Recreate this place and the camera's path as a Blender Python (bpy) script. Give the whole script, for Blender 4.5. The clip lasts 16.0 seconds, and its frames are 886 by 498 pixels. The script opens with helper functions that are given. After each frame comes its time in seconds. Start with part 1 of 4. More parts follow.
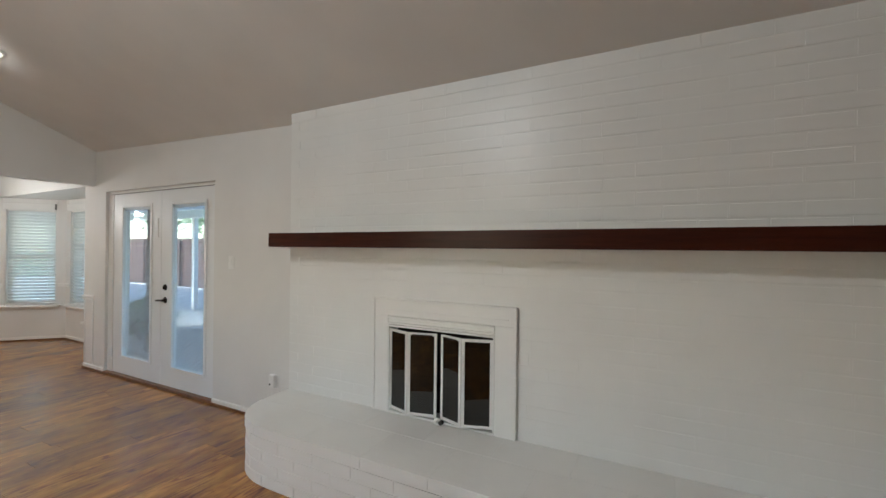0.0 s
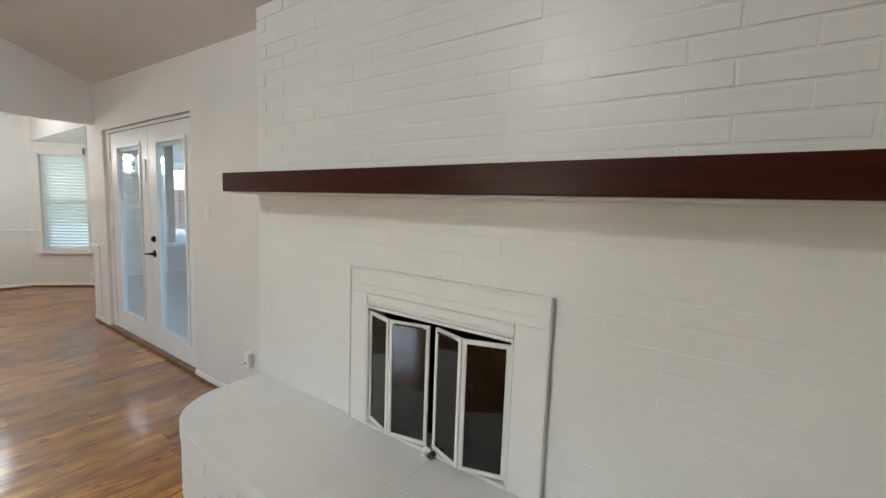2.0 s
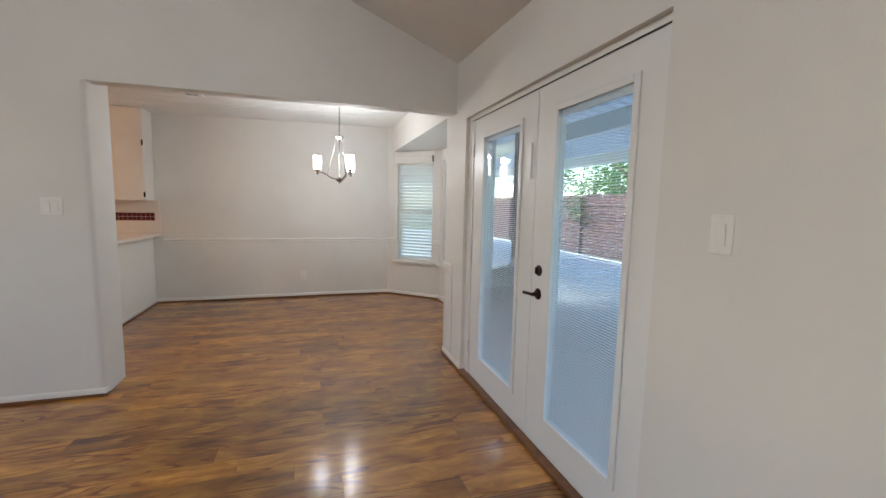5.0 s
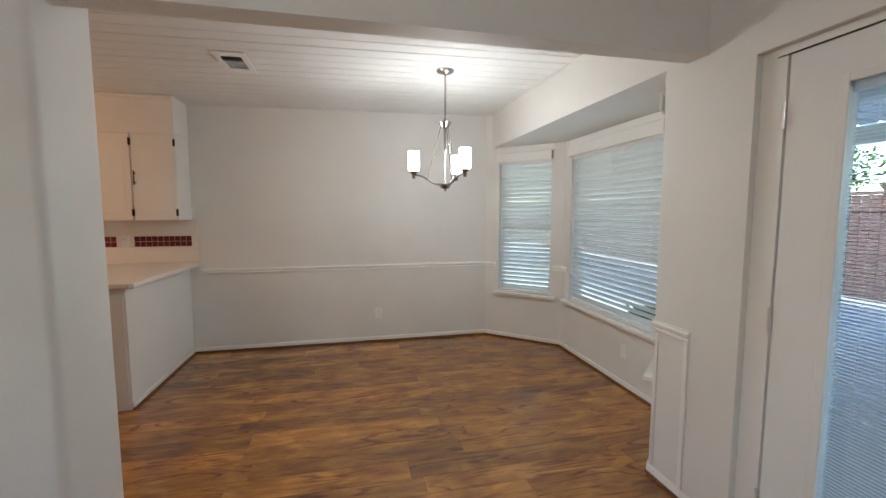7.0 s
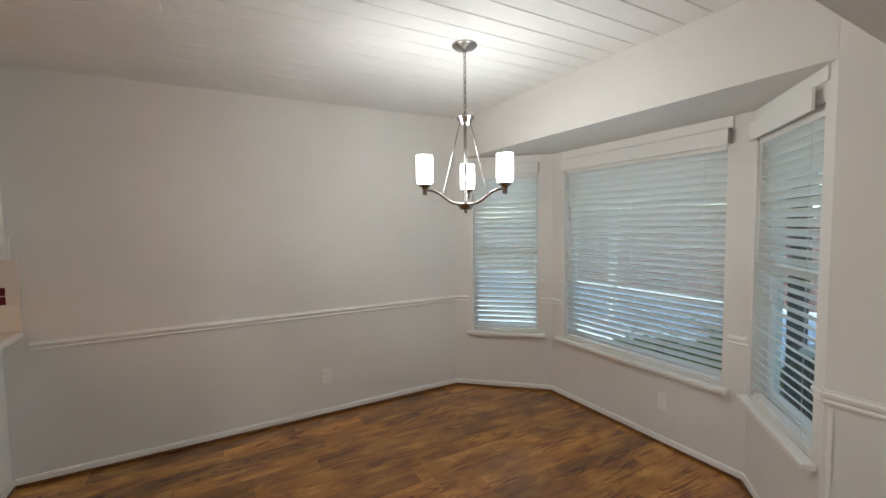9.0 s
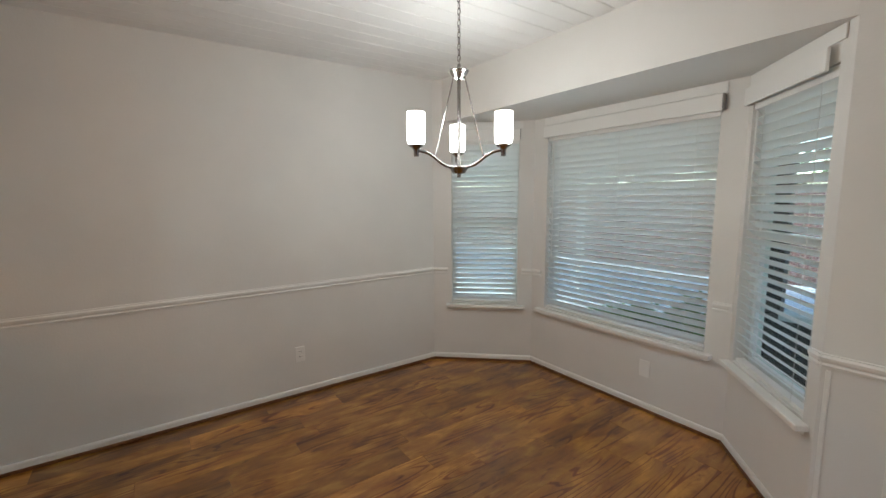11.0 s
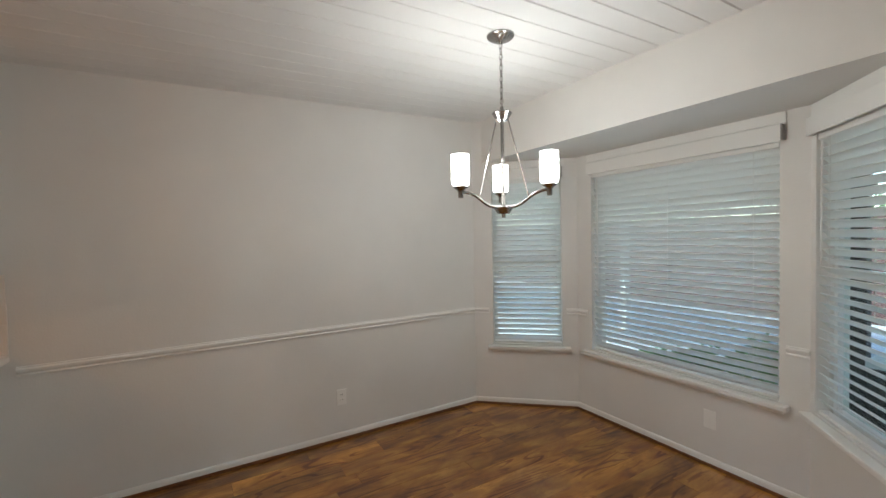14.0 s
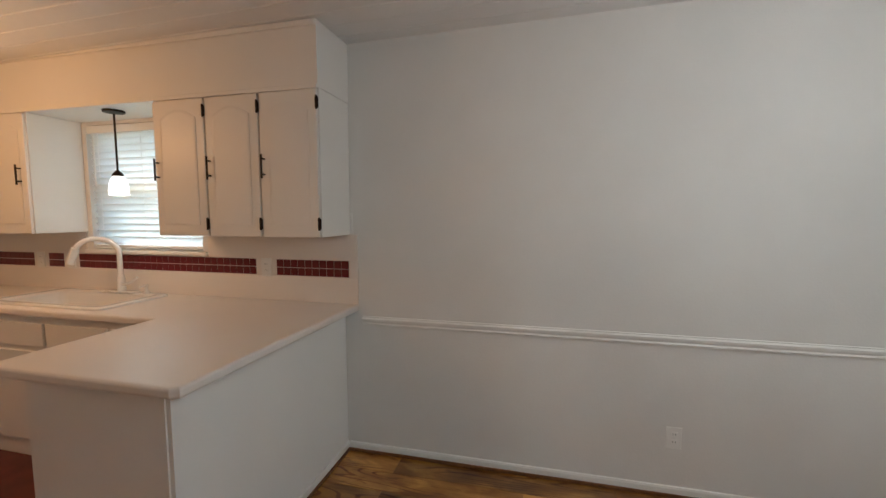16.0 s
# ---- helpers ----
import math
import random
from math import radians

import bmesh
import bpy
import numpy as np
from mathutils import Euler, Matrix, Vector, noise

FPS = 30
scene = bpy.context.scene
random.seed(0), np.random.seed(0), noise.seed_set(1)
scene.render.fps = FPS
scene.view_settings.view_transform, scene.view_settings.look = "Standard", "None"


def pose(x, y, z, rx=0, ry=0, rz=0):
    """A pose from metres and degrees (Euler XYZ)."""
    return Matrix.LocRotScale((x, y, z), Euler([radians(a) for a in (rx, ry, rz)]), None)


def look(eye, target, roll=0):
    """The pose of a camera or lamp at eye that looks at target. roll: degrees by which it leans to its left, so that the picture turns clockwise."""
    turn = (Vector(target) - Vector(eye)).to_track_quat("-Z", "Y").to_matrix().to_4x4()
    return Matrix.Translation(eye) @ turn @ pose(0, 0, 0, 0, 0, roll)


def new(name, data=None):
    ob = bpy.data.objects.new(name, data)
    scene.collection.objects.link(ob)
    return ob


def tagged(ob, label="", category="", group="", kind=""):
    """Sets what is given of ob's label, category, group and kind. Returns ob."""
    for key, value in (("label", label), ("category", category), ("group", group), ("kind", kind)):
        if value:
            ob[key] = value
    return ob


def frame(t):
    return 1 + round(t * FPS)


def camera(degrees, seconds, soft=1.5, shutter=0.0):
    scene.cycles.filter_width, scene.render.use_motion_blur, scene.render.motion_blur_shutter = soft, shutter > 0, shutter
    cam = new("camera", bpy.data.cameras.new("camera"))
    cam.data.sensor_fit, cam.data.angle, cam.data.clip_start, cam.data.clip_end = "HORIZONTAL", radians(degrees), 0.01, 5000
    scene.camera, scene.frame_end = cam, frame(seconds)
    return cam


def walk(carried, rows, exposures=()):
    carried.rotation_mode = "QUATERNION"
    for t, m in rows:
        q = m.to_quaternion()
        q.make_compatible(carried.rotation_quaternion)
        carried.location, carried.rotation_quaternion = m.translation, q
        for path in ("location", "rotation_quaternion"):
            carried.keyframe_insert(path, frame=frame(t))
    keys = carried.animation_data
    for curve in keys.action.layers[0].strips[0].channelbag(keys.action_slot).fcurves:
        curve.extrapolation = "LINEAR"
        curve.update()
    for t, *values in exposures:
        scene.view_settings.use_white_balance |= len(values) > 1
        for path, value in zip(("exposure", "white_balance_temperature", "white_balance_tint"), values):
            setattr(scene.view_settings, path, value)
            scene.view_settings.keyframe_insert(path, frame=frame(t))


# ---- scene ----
cam = camera(93.9, 16.0)
PATH = [
    (0, (0.172, 0.102, 1.427), (-0.751, 1.876, 1.43), 0.6),
    (0.5, (0.215, 0.542, 1.446), (-0.515, 2.404, 1.444), 0.7),
    (1, (0.262, 0.837, 1.437), (-0.637, 2.622, 1.359), 1.4),
    (1.5, (0.193, 0.96, 1.421), (-0.873, 2.644, 1.254), 2.1),
    (2, (-0.042, 1.036, 1.395), (-1.198, 2.655, 1.19), 2.0),
    (2.5, (-0.333, 1.121, 1.437), (-1.606, 2.654, 1.256), 1.1),
    (3, (-0.615, 1.267, 1.448), (-2.033, 2.666, 1.274), 0.4),
    (3.5, (-0.989, 1.319, 1.417), (-2.542, 2.568, 1.242), 0.4),
    (4, (-1.376, 1.366, 1.427), (-3.065, 2.419, 1.231), 0.7),
    (4.5, (-1.783, 1.4, 1.406), (-3.595, 2.218, 1.186), 0.8),
    (5, (-2.256, 1.334, 1.365), (-4.152, 1.934, 1.153), 1.2),
    (5.2, (-2.437, 1.291, 1.368), (-4.359, 1.812, 1.18), 1.2),
    (7.3, (-4.194, 0.716, 1.438), (-6.138, 1.151, 1.257), 0.0),
    (7.5, (-4.333, 0.553, 1.448), (-6.244, 1.113, 1.265), -0.1),
    (8, (-4.708, 0.361, 1.474), (-6.541, 1.143, 1.305), -0.2),
    (8.5, (-4.992, 0.43, 1.483), (-6.781, 1.318, 1.369), -0.4),
    (8.7, (-5.082, 0.416, 1.517), (-6.842, 1.362, 1.418), -0.5),
    (11, (-5.418, 0.328, 1.473), (-7.031, 1.486, 1.231), -0.3),
    (11.5, (-5.416, 0.345, 1.412), (-7.031, 1.474, 1.068), -0.5),
    (12, (-5.424, 0.351, 1.367), (-7.036, 1.466, 0.969), -0.7),
    (12.5, (-5.427, 0.339, 1.331), (-7.042, 1.463, 0.971), -0.8),
    (13, (-5.427, 0.347, 1.397), (-7.057, 1.477, 1.14), -1.2),
    (13.5, (-5.44, 0.322, 1.47), (-7.092, 1.44, 1.326), -1.3),
    (14, (-5.475, 0.308, 1.493), (-7.191, 1.334, 1.431), -1.3),
    (14.5, (-5.587, 0.407, 1.489), (-7.423, 1.197, 1.423), -1.0),
    (15, (-5.728, 0.528, 1.481), (-7.678, 0.962, 1.381), -0.5),
    (15.5, (-5.899, 0.535, 1.462), (-7.894, 0.54, 1.325), -0.2),
    (16, (-6.216, 0.541, 1.467), (-8.15, 0.059, 1.298), -0.1),
]
SKY, SUN = 0.25, 3.0
SOUTHW, BULBW, KITCHW, LIVINGW = 3.0, 1.15, 6.0, 16.2
EXPOSURES = [(0, 2.07, 5970, 6), (1.5, 2.33, 5980, 5), (3.5, 2.31, 5950, 5.5), (5, 2.19, 5980, 8), (8, 1.92, 6030, 6.5), (11, 1.76, 6090, 6), (12.5, 1.79, 6130, 6), (14.5, 1.74, 6060, 6), (15, 1.76, 6120, 6.5), (15.5, 1.75, 6040, 6), (16, 1.76, 5860, 6)]
walk(cam, [(t, look(eye, target, roll)) for t, eye, target, roll in PATH], EXPOSURES)

# ---- world, sun, large lights ----
world = bpy.data.worlds.new("daylight")
scene.world = world
world.use_nodes = True
wn = world.node_tree
sky = wn.nodes.new("ShaderNodeTexSky")
sky.sky_type = "NISHITA"
sky.sun_disc = False
sky.sun_elevation, sky.sun_rotation = radians(39), radians(204)
wn.links.new(sky.outputs[0], wn.nodes["Background"].inputs[0])
wn.nodes["Background"].inputs[1].default_value = SKY

sun = new("sun", bpy.data.lights.new("sun", "SUN"))
sun.data.energy, sun.data.angle, sun.data.color = SUN, radians(14), (1.0, 0.96, 0.90)
sun.matrix_world = look((0, 0, 0), (0.30, 0.68, -0.60))


def area(name, eye, target, w, h, watts, colour):
    d = bpy.data.lights.new(name, "AREA")
    d.shape, d.size, d.size_y, d.energy, d.color = "RECTANGLE", w, h, watts, colour
    ob = new(name, d)
    ob.matrix_world = look(eye, target)
    return ob


def bulb(name, at, watts, colour, r=0.03):
    d = bpy.data.lights.new(name, "POINT")
    d.energy, d.color, d.shadow_soft_size = watts, colour, r
    ob = new(name, d)
    ob.location = at
    return ob


# ---- plan ----
NORTH, BACK, HEAD, HEAD2 = 2.48, -8.48, -5.575, -5.69     # inner faces: door wall, dining end wall, dividing wall
SOUTH, EAST = -4.0, 3.4
C1, C2, C3, C4 = (-8.48, 2.42), (-7.884, 3.065), (-6.337, 3.05), (-5.825, 2.48)
CHX0, CHX1, CHY = -2.33, 1.45, 2.378                     # chimney breast
BAYZ, OPENZ, RIDGE = 2.125, 2.115, -0.9
DOOR0, DOOR1, DOORZ = -5.345, -3.41, 2.035


def vault(x, y):
    """Height of the living room's sloping ceiling."""
    z = 2.413 + 0.412 * (NORTH - max(y, RIDGE)) + max(0.0, -(x + 2.5)) * 0.031
    return z - 0.412 * (RIDGE - y) if y < RIDGE else z


def flat(y):
    """Height of the dining room's planked ceiling."""
    return 2.44 + 0.015 * (y + 0.5)


# ---- mesh helpers ----
def box(bm, x0, x1, y0, y1, z0, z1, bevel=0.0, m=None):
    vs = [bm.verts.new((x, y, z)) for z in (z0, z1) for y in (y0, y1) for x in (x0, x1)]
    for f in ((0, 2, 3, 1), (4, 5, 7, 6), (0, 1, 5, 4), (2, 6, 7, 3), (0, 4, 6, 2), (1, 3, 7, 5)):
        bm.faces.new([vs[i] for i in f])
    if bevel:
        es = list({e for v in vs for e in v.link_edges})
        r = bmesh.ops.bevel(bm, geom=es, offset=bevel, segments=2, profile=0.5, affect="EDGES")
        vs = list({v for f in r["faces"] for v in f.verts} | {v for v in vs if v.is_valid})
    if m is not None:
        bmesh.ops.transform(bm, matrix=m, verts=[v for v in vs if v.is_valid])
    return bm


def boxed(x0, x1, y0, y1, z0, z1, bevel=0.0, m=None):
    return box(bmesh.new(), x0, x1, y0, y1, z0, z1, bevel, m)


def prism(bm, pts, lo, hi, axis="z"):
    """A polygon drawn in the plane across axis, drawn out from lo to hi."""
    def at(p, h):
        return {"z": (p[0], p[1], h), "x": (h, p[0], p[1]), "y": (p[0], h, p[1])}[axis]
    a = [bm.verts.new(at(p, lo)) for p in pts]
    b = [bm.verts.new(at(p, hi)) for p in pts]
    bm.faces.new(a[::-1])
    bm.faces.new(b)
    for i in range(len(pts)):
        j = (i + 1) % len(pts)
        bm.faces.new((a[i], a[j], b[j], b[i]))
    bmesh.ops.recalc_face_normals(bm, faces=bm.faces[:])
    return bm


def lathe(bm, profile, at=(0, 0, 0), n=24, m=None):
    """A profile of (radius, height) turned round the upright axis."""
    rings = []
    for r, z in profile:
        rings.append([bm.verts.new((at[0] + r * math.cos(2 * math.pi * k / n), at[1] + r * math.sin(2 * math.pi * k / n), at[2] + z)) for k in range(n)])
    for a, b in zip(rings, rings[1:]):
        for k in range(n):
            bm.faces.new((a[k], a[(k + 1) % n], b[(k + 1) % n], b[k]))
    if profile[0][0] > 1e-4:
        bm.faces.new(rings[0][::-1])
    if profile[-1][0] > 1e-4:
        bm.faces.new(rings[-1])
    if m is not None:
        bmesh.ops.transform(bm, matrix=m, verts=[v for ring in rings for v in ring])
    return bm


def tube(bm, pts, r, n=10):
    """A round bar along a line of points."""
    rings, pts = [], [Vector(p) for p in pts]
    side = None
    for i, p in enumerate(pts):
        d = (pts[min(i + 1, len(pts) - 1)] - pts[max(i - 1, 0)]).normalized()
        if side is None:
            side = d.orthogonal().normalized()
        side = (side - d * side.dot(d)).normalized()
        up = d.cross(side)
        rings.append([bm.verts.new(p + r * (math.cos(2 * math.pi * k / n) * side + math.sin(2 * math.pi * k / n) * up)) for k in range(n)])
    for a, b in zip(rings, rings[1:]):
        for k in range(n):
            bm.faces.new((a[k], a[(k + 1) % n], b[(k + 1) % n], b[k]))
    bm.faces.new(rings[0][::-1])
    bm.faces.new(rings[-1])
    return bm


def curve(a, b, c, d, n=14):
    a, b, c, d = (Vector(v) for v in (a, b, c, d))
    return [(1 - t) ** 3 * a + 3 * t * (1 - t) ** 2 * b + 3 * t * t * (1 - t) * c + t ** 3 * d for t in (i / n for i in range(n + 1))]


def mesh_of(name, bm, material, smooth=False):
    me = bpy.data.meshes.new(name)
    bm.to_mesh(me)
    bm.free()
    me.materials.append(material)
    if smooth:
        me.polygons.foreach_set("use_smooth", [True] * len(me.polygons))
        me.set_sharp_from_angle(angle=radians(40))
    return me


def part(name, bm, material, parent=None, label="", smooth=False):
    ob = new(name, mesh_of(name, bm, material, smooth))
    ob.parent = parent
    if label:
        ob["label"] = label
    return ob


def structure(name, bm, material, label="", category=""):
    return tagged(part(name, bm, material), label, category, "", "structure")


def thing(name, at, label, category, group="", kind="", rz=0):
    ob = new(name)
    ob.matrix_world = pose(*at, 0, 0, rz)
    ob.empty_display_size = 0.1
    return tagged(ob, label, category, group, kind)


def shared(name, me, m, parent):
    ob = new(name, me)
    ob.parent = parent
    ob.matrix_basis = m
    return ob


def run(p0, p1):
    """The frame of a wall from p0 to p1: x along it, y outward (to its left), z up; and its length."""
    d = Vector((p1[0] - p0[0], p1[1] - p0[1], 0))
    return Matrix.Translation((p0[0], p0[1], 0)) @ Matrix.Rotation(math.atan2(d.y, d.x), 4, "Z"), d.length


def pierced(bm, m, s0, s1, z0, z1, n0, n1, holes):
    """A wall slab with rectangular holes (s0, s1, z0, z1) right through it."""
    cuts = sorted({s0, s1, *[h[0] for h in holes], *[h[1] for h in holes]})
    for a, b in zip(cuts, cuts[1:]):
        z = z0
        for h in sorted((h for h in holes if h[0] <= a and h[1] >= b), key=lambda h: h[2]):
            if h[2] > z:
                box(bm, a, b, n0, n1, z, h[2], 0, m)
            z = h[3]
        if z < z1:
            box(bm, a, b, n0, n1, z, z1, 0, m)
    bmesh.ops.remove_doubles(bm, verts=bm.verts[:], dist=1e-5)
    return bm


# ---- materials ----
def material(name, rough=0.5, metal=0.0, colour=(0.8, 0.8, 0.8)):
    mat = bpy.data.materials.new(name)
    mat.use_nodes = True
    bsdf = mat.node_tree.nodes["Principled BSDF"]
    bsdf.inputs["Base Color"].default_value = (*colour, 1)
    bsdf.inputs["Roughness"].default_value = rough
    bsdf.inputs["Metallic"].default_value = metal
    return mat, mat.node_tree, bsdf


def node(nt, kind, **values):
    n = nt.nodes.new(kind)
    for key, v in values.items():
        n.inputs[key.replace("_", " ")].default_value = v
    return n


def coords(nt, scale=(1, 1, 1), space="Object"):
    c = nt.nodes.new("ShaderNodeTexCoord")
    m = node(nt, "ShaderNodeMapping", Scale=scale)
    nt.links.new(c.outputs[space], m.inputs[0])
    return m.outputs[0]


def world_coords(nt, scale=(1, 1, 1)):
    g = nt.nodes.new("ShaderNodeNewGeometry")
    m = node(nt, "ShaderNodeMapping", Scale=scale)
    nt.links.new(g.outputs["Position"], m.inputs[0])
    return m.outputs[0]


def ramp(nt, source, *stops):
    r = nt.nodes.new("ShaderNodeValToRGB")
    while len(r.color_ramp.elements) < len(stops):
        r.color_ramp.elements.new(0.5)
    for e, (p, c) in zip(r.color_ramp.elements, stops):
        e.position, e.color = p, (*c, 1) if len(c) == 3 else c
    nt.links.new(source, r.inputs[0])
    return r.outputs[0]


def bump(nt, bsdf, source, strength, distance):
    b = node(nt, "ShaderNodeBump", Strength=strength, Distance=distance)
    nt.links.new(source, b.inputs["Height"])
    nt.links.new(b.outputs[0], bsdf.inputs["Normal"])
    return b


def paint(name, colour, rough, grain, depth, blotch=0.05, fine=1.0):
    """Painted surface: faint roller stipple, uneven tone and sheen."""
    mat, nt, b = material(name, rough, 0, colour)
    v = world_coords(nt)
    big = node(nt, "ShaderNodeTexNoise", Scale=1.7, Detail=4.0)
    nt.links.new(v, big.inputs["Vector"])
    lo = tuple(c * (1 - blotch) for c in colour)
    hi = tuple(min(1, c * (1 + blotch * 0.5)) for c in colour)
    nt.links.new(ramp(nt, big.outputs[0], (0.3, lo), (0.7, hi)), b.inputs["Base Color"])
    st = node(nt, "ShaderNodeTexNoise", Scale=grain, Detail=3.0)
    nt.links.new(v, st.inputs["Vector"])
    if depth:
        bump(nt, b, st.outputs[0], 0.35, depth)
    rr = node(nt, "ShaderNodeMapRange")
    rr.inputs[3].default_value, rr.inputs[4].default_value = rough - 0.06, rough + 0.08
    nt.links.new((st if depth else big).outputs[0], rr.inputs[0])
    nt.links.new(rr.outputs[0], b.inputs["Roughness"])
    return mat


WALL = paint("wall_paint", (0.74, 0.725, 0.695), 0.55, 90, 0.0018)
CEIL = paint("ceiling_paint", (0.76, 0.745, 0.72), 0.7, 120, 0.004)
PLANK_CEIL = paint("planked_ceiling_paint", (0.77, 0.765, 0.75), 0.5, 60, 0.001)
TRIM = paint("trim_paint", (0.81, 0.80, 0.77), 0.35, 40, 0.0008, 0.03)
DOORP = paint("door_paint", (0.78, 0.785, 0.78), 0.345, 50, 0.0006, 0.02)
BRICKP = paint("painted_brick", (0.79, 0.785, 0.755), 0.345, 26, 0.0014, 0.05)
HEARTHP = paint("thick_painted_brick", (0.81, 0.80, 0.77), 0.42, 15, 0.005, 0.05)
CAB = paint("cabinet_paint", (0.78, 0.755, 0.71), 0.38, 35, 0.0008, 0.03)
PLASTIC = paint("white_plastic", (0.815, 0.805, 0.775), 0.345, 60, 0.0002, 0.01)
COUNTER = paint("laminate_counter", (0.78, 0.72, 0.66), 0.345, 220, 0.0004, 0.03)
ENAMEL = paint("white_enamel", (0.82, 0.80, 0.77), 0.15, 12, 0.0003, 0.01)


def floor_wood():
    mat, nt, b = material("laminate_planks", 0.24)
    info = nt.nodes.new("ShaderNodeObjectInfo")
    geo = nt.nodes.new("ShaderNodeNewGeometry")
    sep = nt.nodes.new("ShaderNodeSeparateXYZ")
    nt.links.new(geo.outputs["Position"], sep.inputs[0])
    mul = node(nt, "ShaderNodeMath")
    mul.operation = "MULTIPLY"
    mul.inputs[1].default_value = 37.0
    add = node(nt, "ShaderNodeMath")
    nt.links.new(info.outputs["Random"], add.inputs[0])
    nt.links.new(geo.outputs["Random Per Island"], add.inputs[1])
    nt.links.new(add.outputs[0], mul.inputs[0])
    com = nt.nodes.new("ShaderNodeCombineXYZ")
    nt.links.new(sep.outputs[0], com.inputs[0])
    nt.links.new(sep.outputs[1], com.inputs[1])
    nt.links.new(mul.outputs[0], com.inputs[2])
    def scaled(s):
        m = node(nt, "ShaderNodeMapping", Scale=s)
        nt.links.new(com.outputs[0], m.inputs[0])
        return m.outputs[0]
    def layered(a, c, share):
        mx = nt.nodes.new("ShaderNodeMix")
        mx.data_type, mx.blend_type = "RGBA", "MULTIPLY"
        mx.inputs[0].default_value = share
        nt.links.new(a, mx.inputs[6])
        nt.links.new(c, mx.inputs[7])
        return mx.outputs[2]
    broad = node(nt, "ShaderNodeTexNoise", Scale=1.0, Detail=4.0, Roughness=0.55, Distortion=0.5)
    nt.links.new(scaled((9, 3.6, 1)), broad.inputs["Vector"])
    fine = node(nt, "ShaderNodeTexNoise", Scale=1.0, Detail=5.0, Roughness=0.7)
    nt.links.new(scaled((110, 6, 1)), fine.inputs["Vector"])
    field = node(nt, "ShaderNodeTexNoise", Scale=1.0, Detail=1.5, Roughness=0.4, Distortion=0.22)
    nt.links.new(scaled((8.5, 0.95, 1)), field.inputs["Vector"])
    many = node(nt, "ShaderNodeMath")
    many.operation, many.inputs[1].default_value = "MULTIPLY", 74.0
    nt.links.new(field.outputs[0], many.inputs[0])
    rings = node(nt, "ShaderNodeMath")
    rings.operation = "SINE"
    nt.links.new(many.outputs[0], rings.inputs[0])
    tone = ramp(nt, broad.outputs[0], (0.26, (0.160, 0.056, 0.0102)), (0.40, (0.262, 0.104, 0.0158)), (0.54, (0.365, 0.160, 0.026)), (0.70, (0.54, 0.265, 0.048)))
    lines = ramp(nt, rings.outputs[0], (0.0, (1, 1, 1)), (0.55, (1.0, 1.0, 1.0)), (0.93, (0.46, 0.30, 0.20)))
    where = node(nt, "ShaderNodeTexNoise", Scale=1.0, Detail=2.0)
    nt.links.new(scaled((5, 1.6, 3)), where.inputs["Vector"])
    some = node(nt, "ShaderNodeMapRange")
    some.inputs[1].default_value, some.inputs[2].default_value = 0.45, 0.55
    some.inputs[3].default_value, some.inputs[4].default_value = 0.04, 0.95
    nt.links.new(where.outputs[0], some.inputs[0])
    mix = nt.nodes.new("ShaderNodeMix")
    mix.data_type, mix.blend_type = "RGBA", "MULTIPLY"
    nt.links.new(some.outputs[0], mix.inputs[0])
    nt.links.new(tone, mix.inputs[6])
    nt.links.new(lines, mix.inputs[7])
    f = ramp(nt, fine.outputs[0], (0.3, (0.86, 0.83, 0.79)), (0.6, (1.03, 1.03, 1.03)))
    streak = node(nt, "ShaderNodeTexNoise", Scale=1.0, Detail=4.0, Roughness=0.6)
    nt.links.new(scaled((34, 0.9, 5)), streak.inputs["Vector"])
    sk_tone = ramp(nt, streak.outputs[0], (0.30, (0.68, 0.60, 0.52)), (0.46, (1.0, 1.0, 1.0)), (0.66, (1.16, 1.18, 1.20)))
    knots = node(nt, "ShaderNodeTexNoise", Scale=1.0, Detail=2.0, Distortion=1.2)
    nt.links.new(scaled((22, 5, 7)), knots.inputs["Vector"])
    kn = ramp(nt, knots.outputs[0], (0.0, (1, 1, 1)), (0.63, (1, 1, 1)), (0.76, (0.50, 0.40, 0.32)))
    wood = layered(layered(layered(mix.outputs[2], f, 0.8), kn, 0.9), sk_tone, 0.45)
    hsv = nt.nodes.new("ShaderNodeHueSaturation")
    mr = node(nt, "ShaderNodeMapRange")
    mr.inputs[3].default_value, mr.inputs[4].default_value = 0.70, 1.36
    fr = node(nt, "ShaderNodeMath")
    fr.operation = "FRACT"
    nt.links.new(mul.outputs[0], fr.inputs[0])
    nt.links.new(fr.outputs[0], mr.inputs[0])
    nt.links.new(mr.outputs[0], hsv.inputs["Value"])
    nt.links.new(wood, hsv.inputs["Color"])
    nt.links.new(hsv.outputs[0], b.inputs["Base Color"])
    rr = node(nt, "ShaderNodeMapRange")
    rr.inputs[3].default_value, rr.inputs[4].default_value = 0.42, 0.52
    b.inputs["Coat Weight"].default_value, b.inputs["Coat Roughness"].default_value = 1.0, 0.16
    b.inputs["Specular IOR Level"].default_value = 0.22
    nt.links.new(fine.outputs[0], rr.inputs[0])
    nt.links.new(rr.outputs[0], b.inputs["Roughness"])
    bump(nt, b, fine.outputs[0], 0.06, 0.001)
    return mat


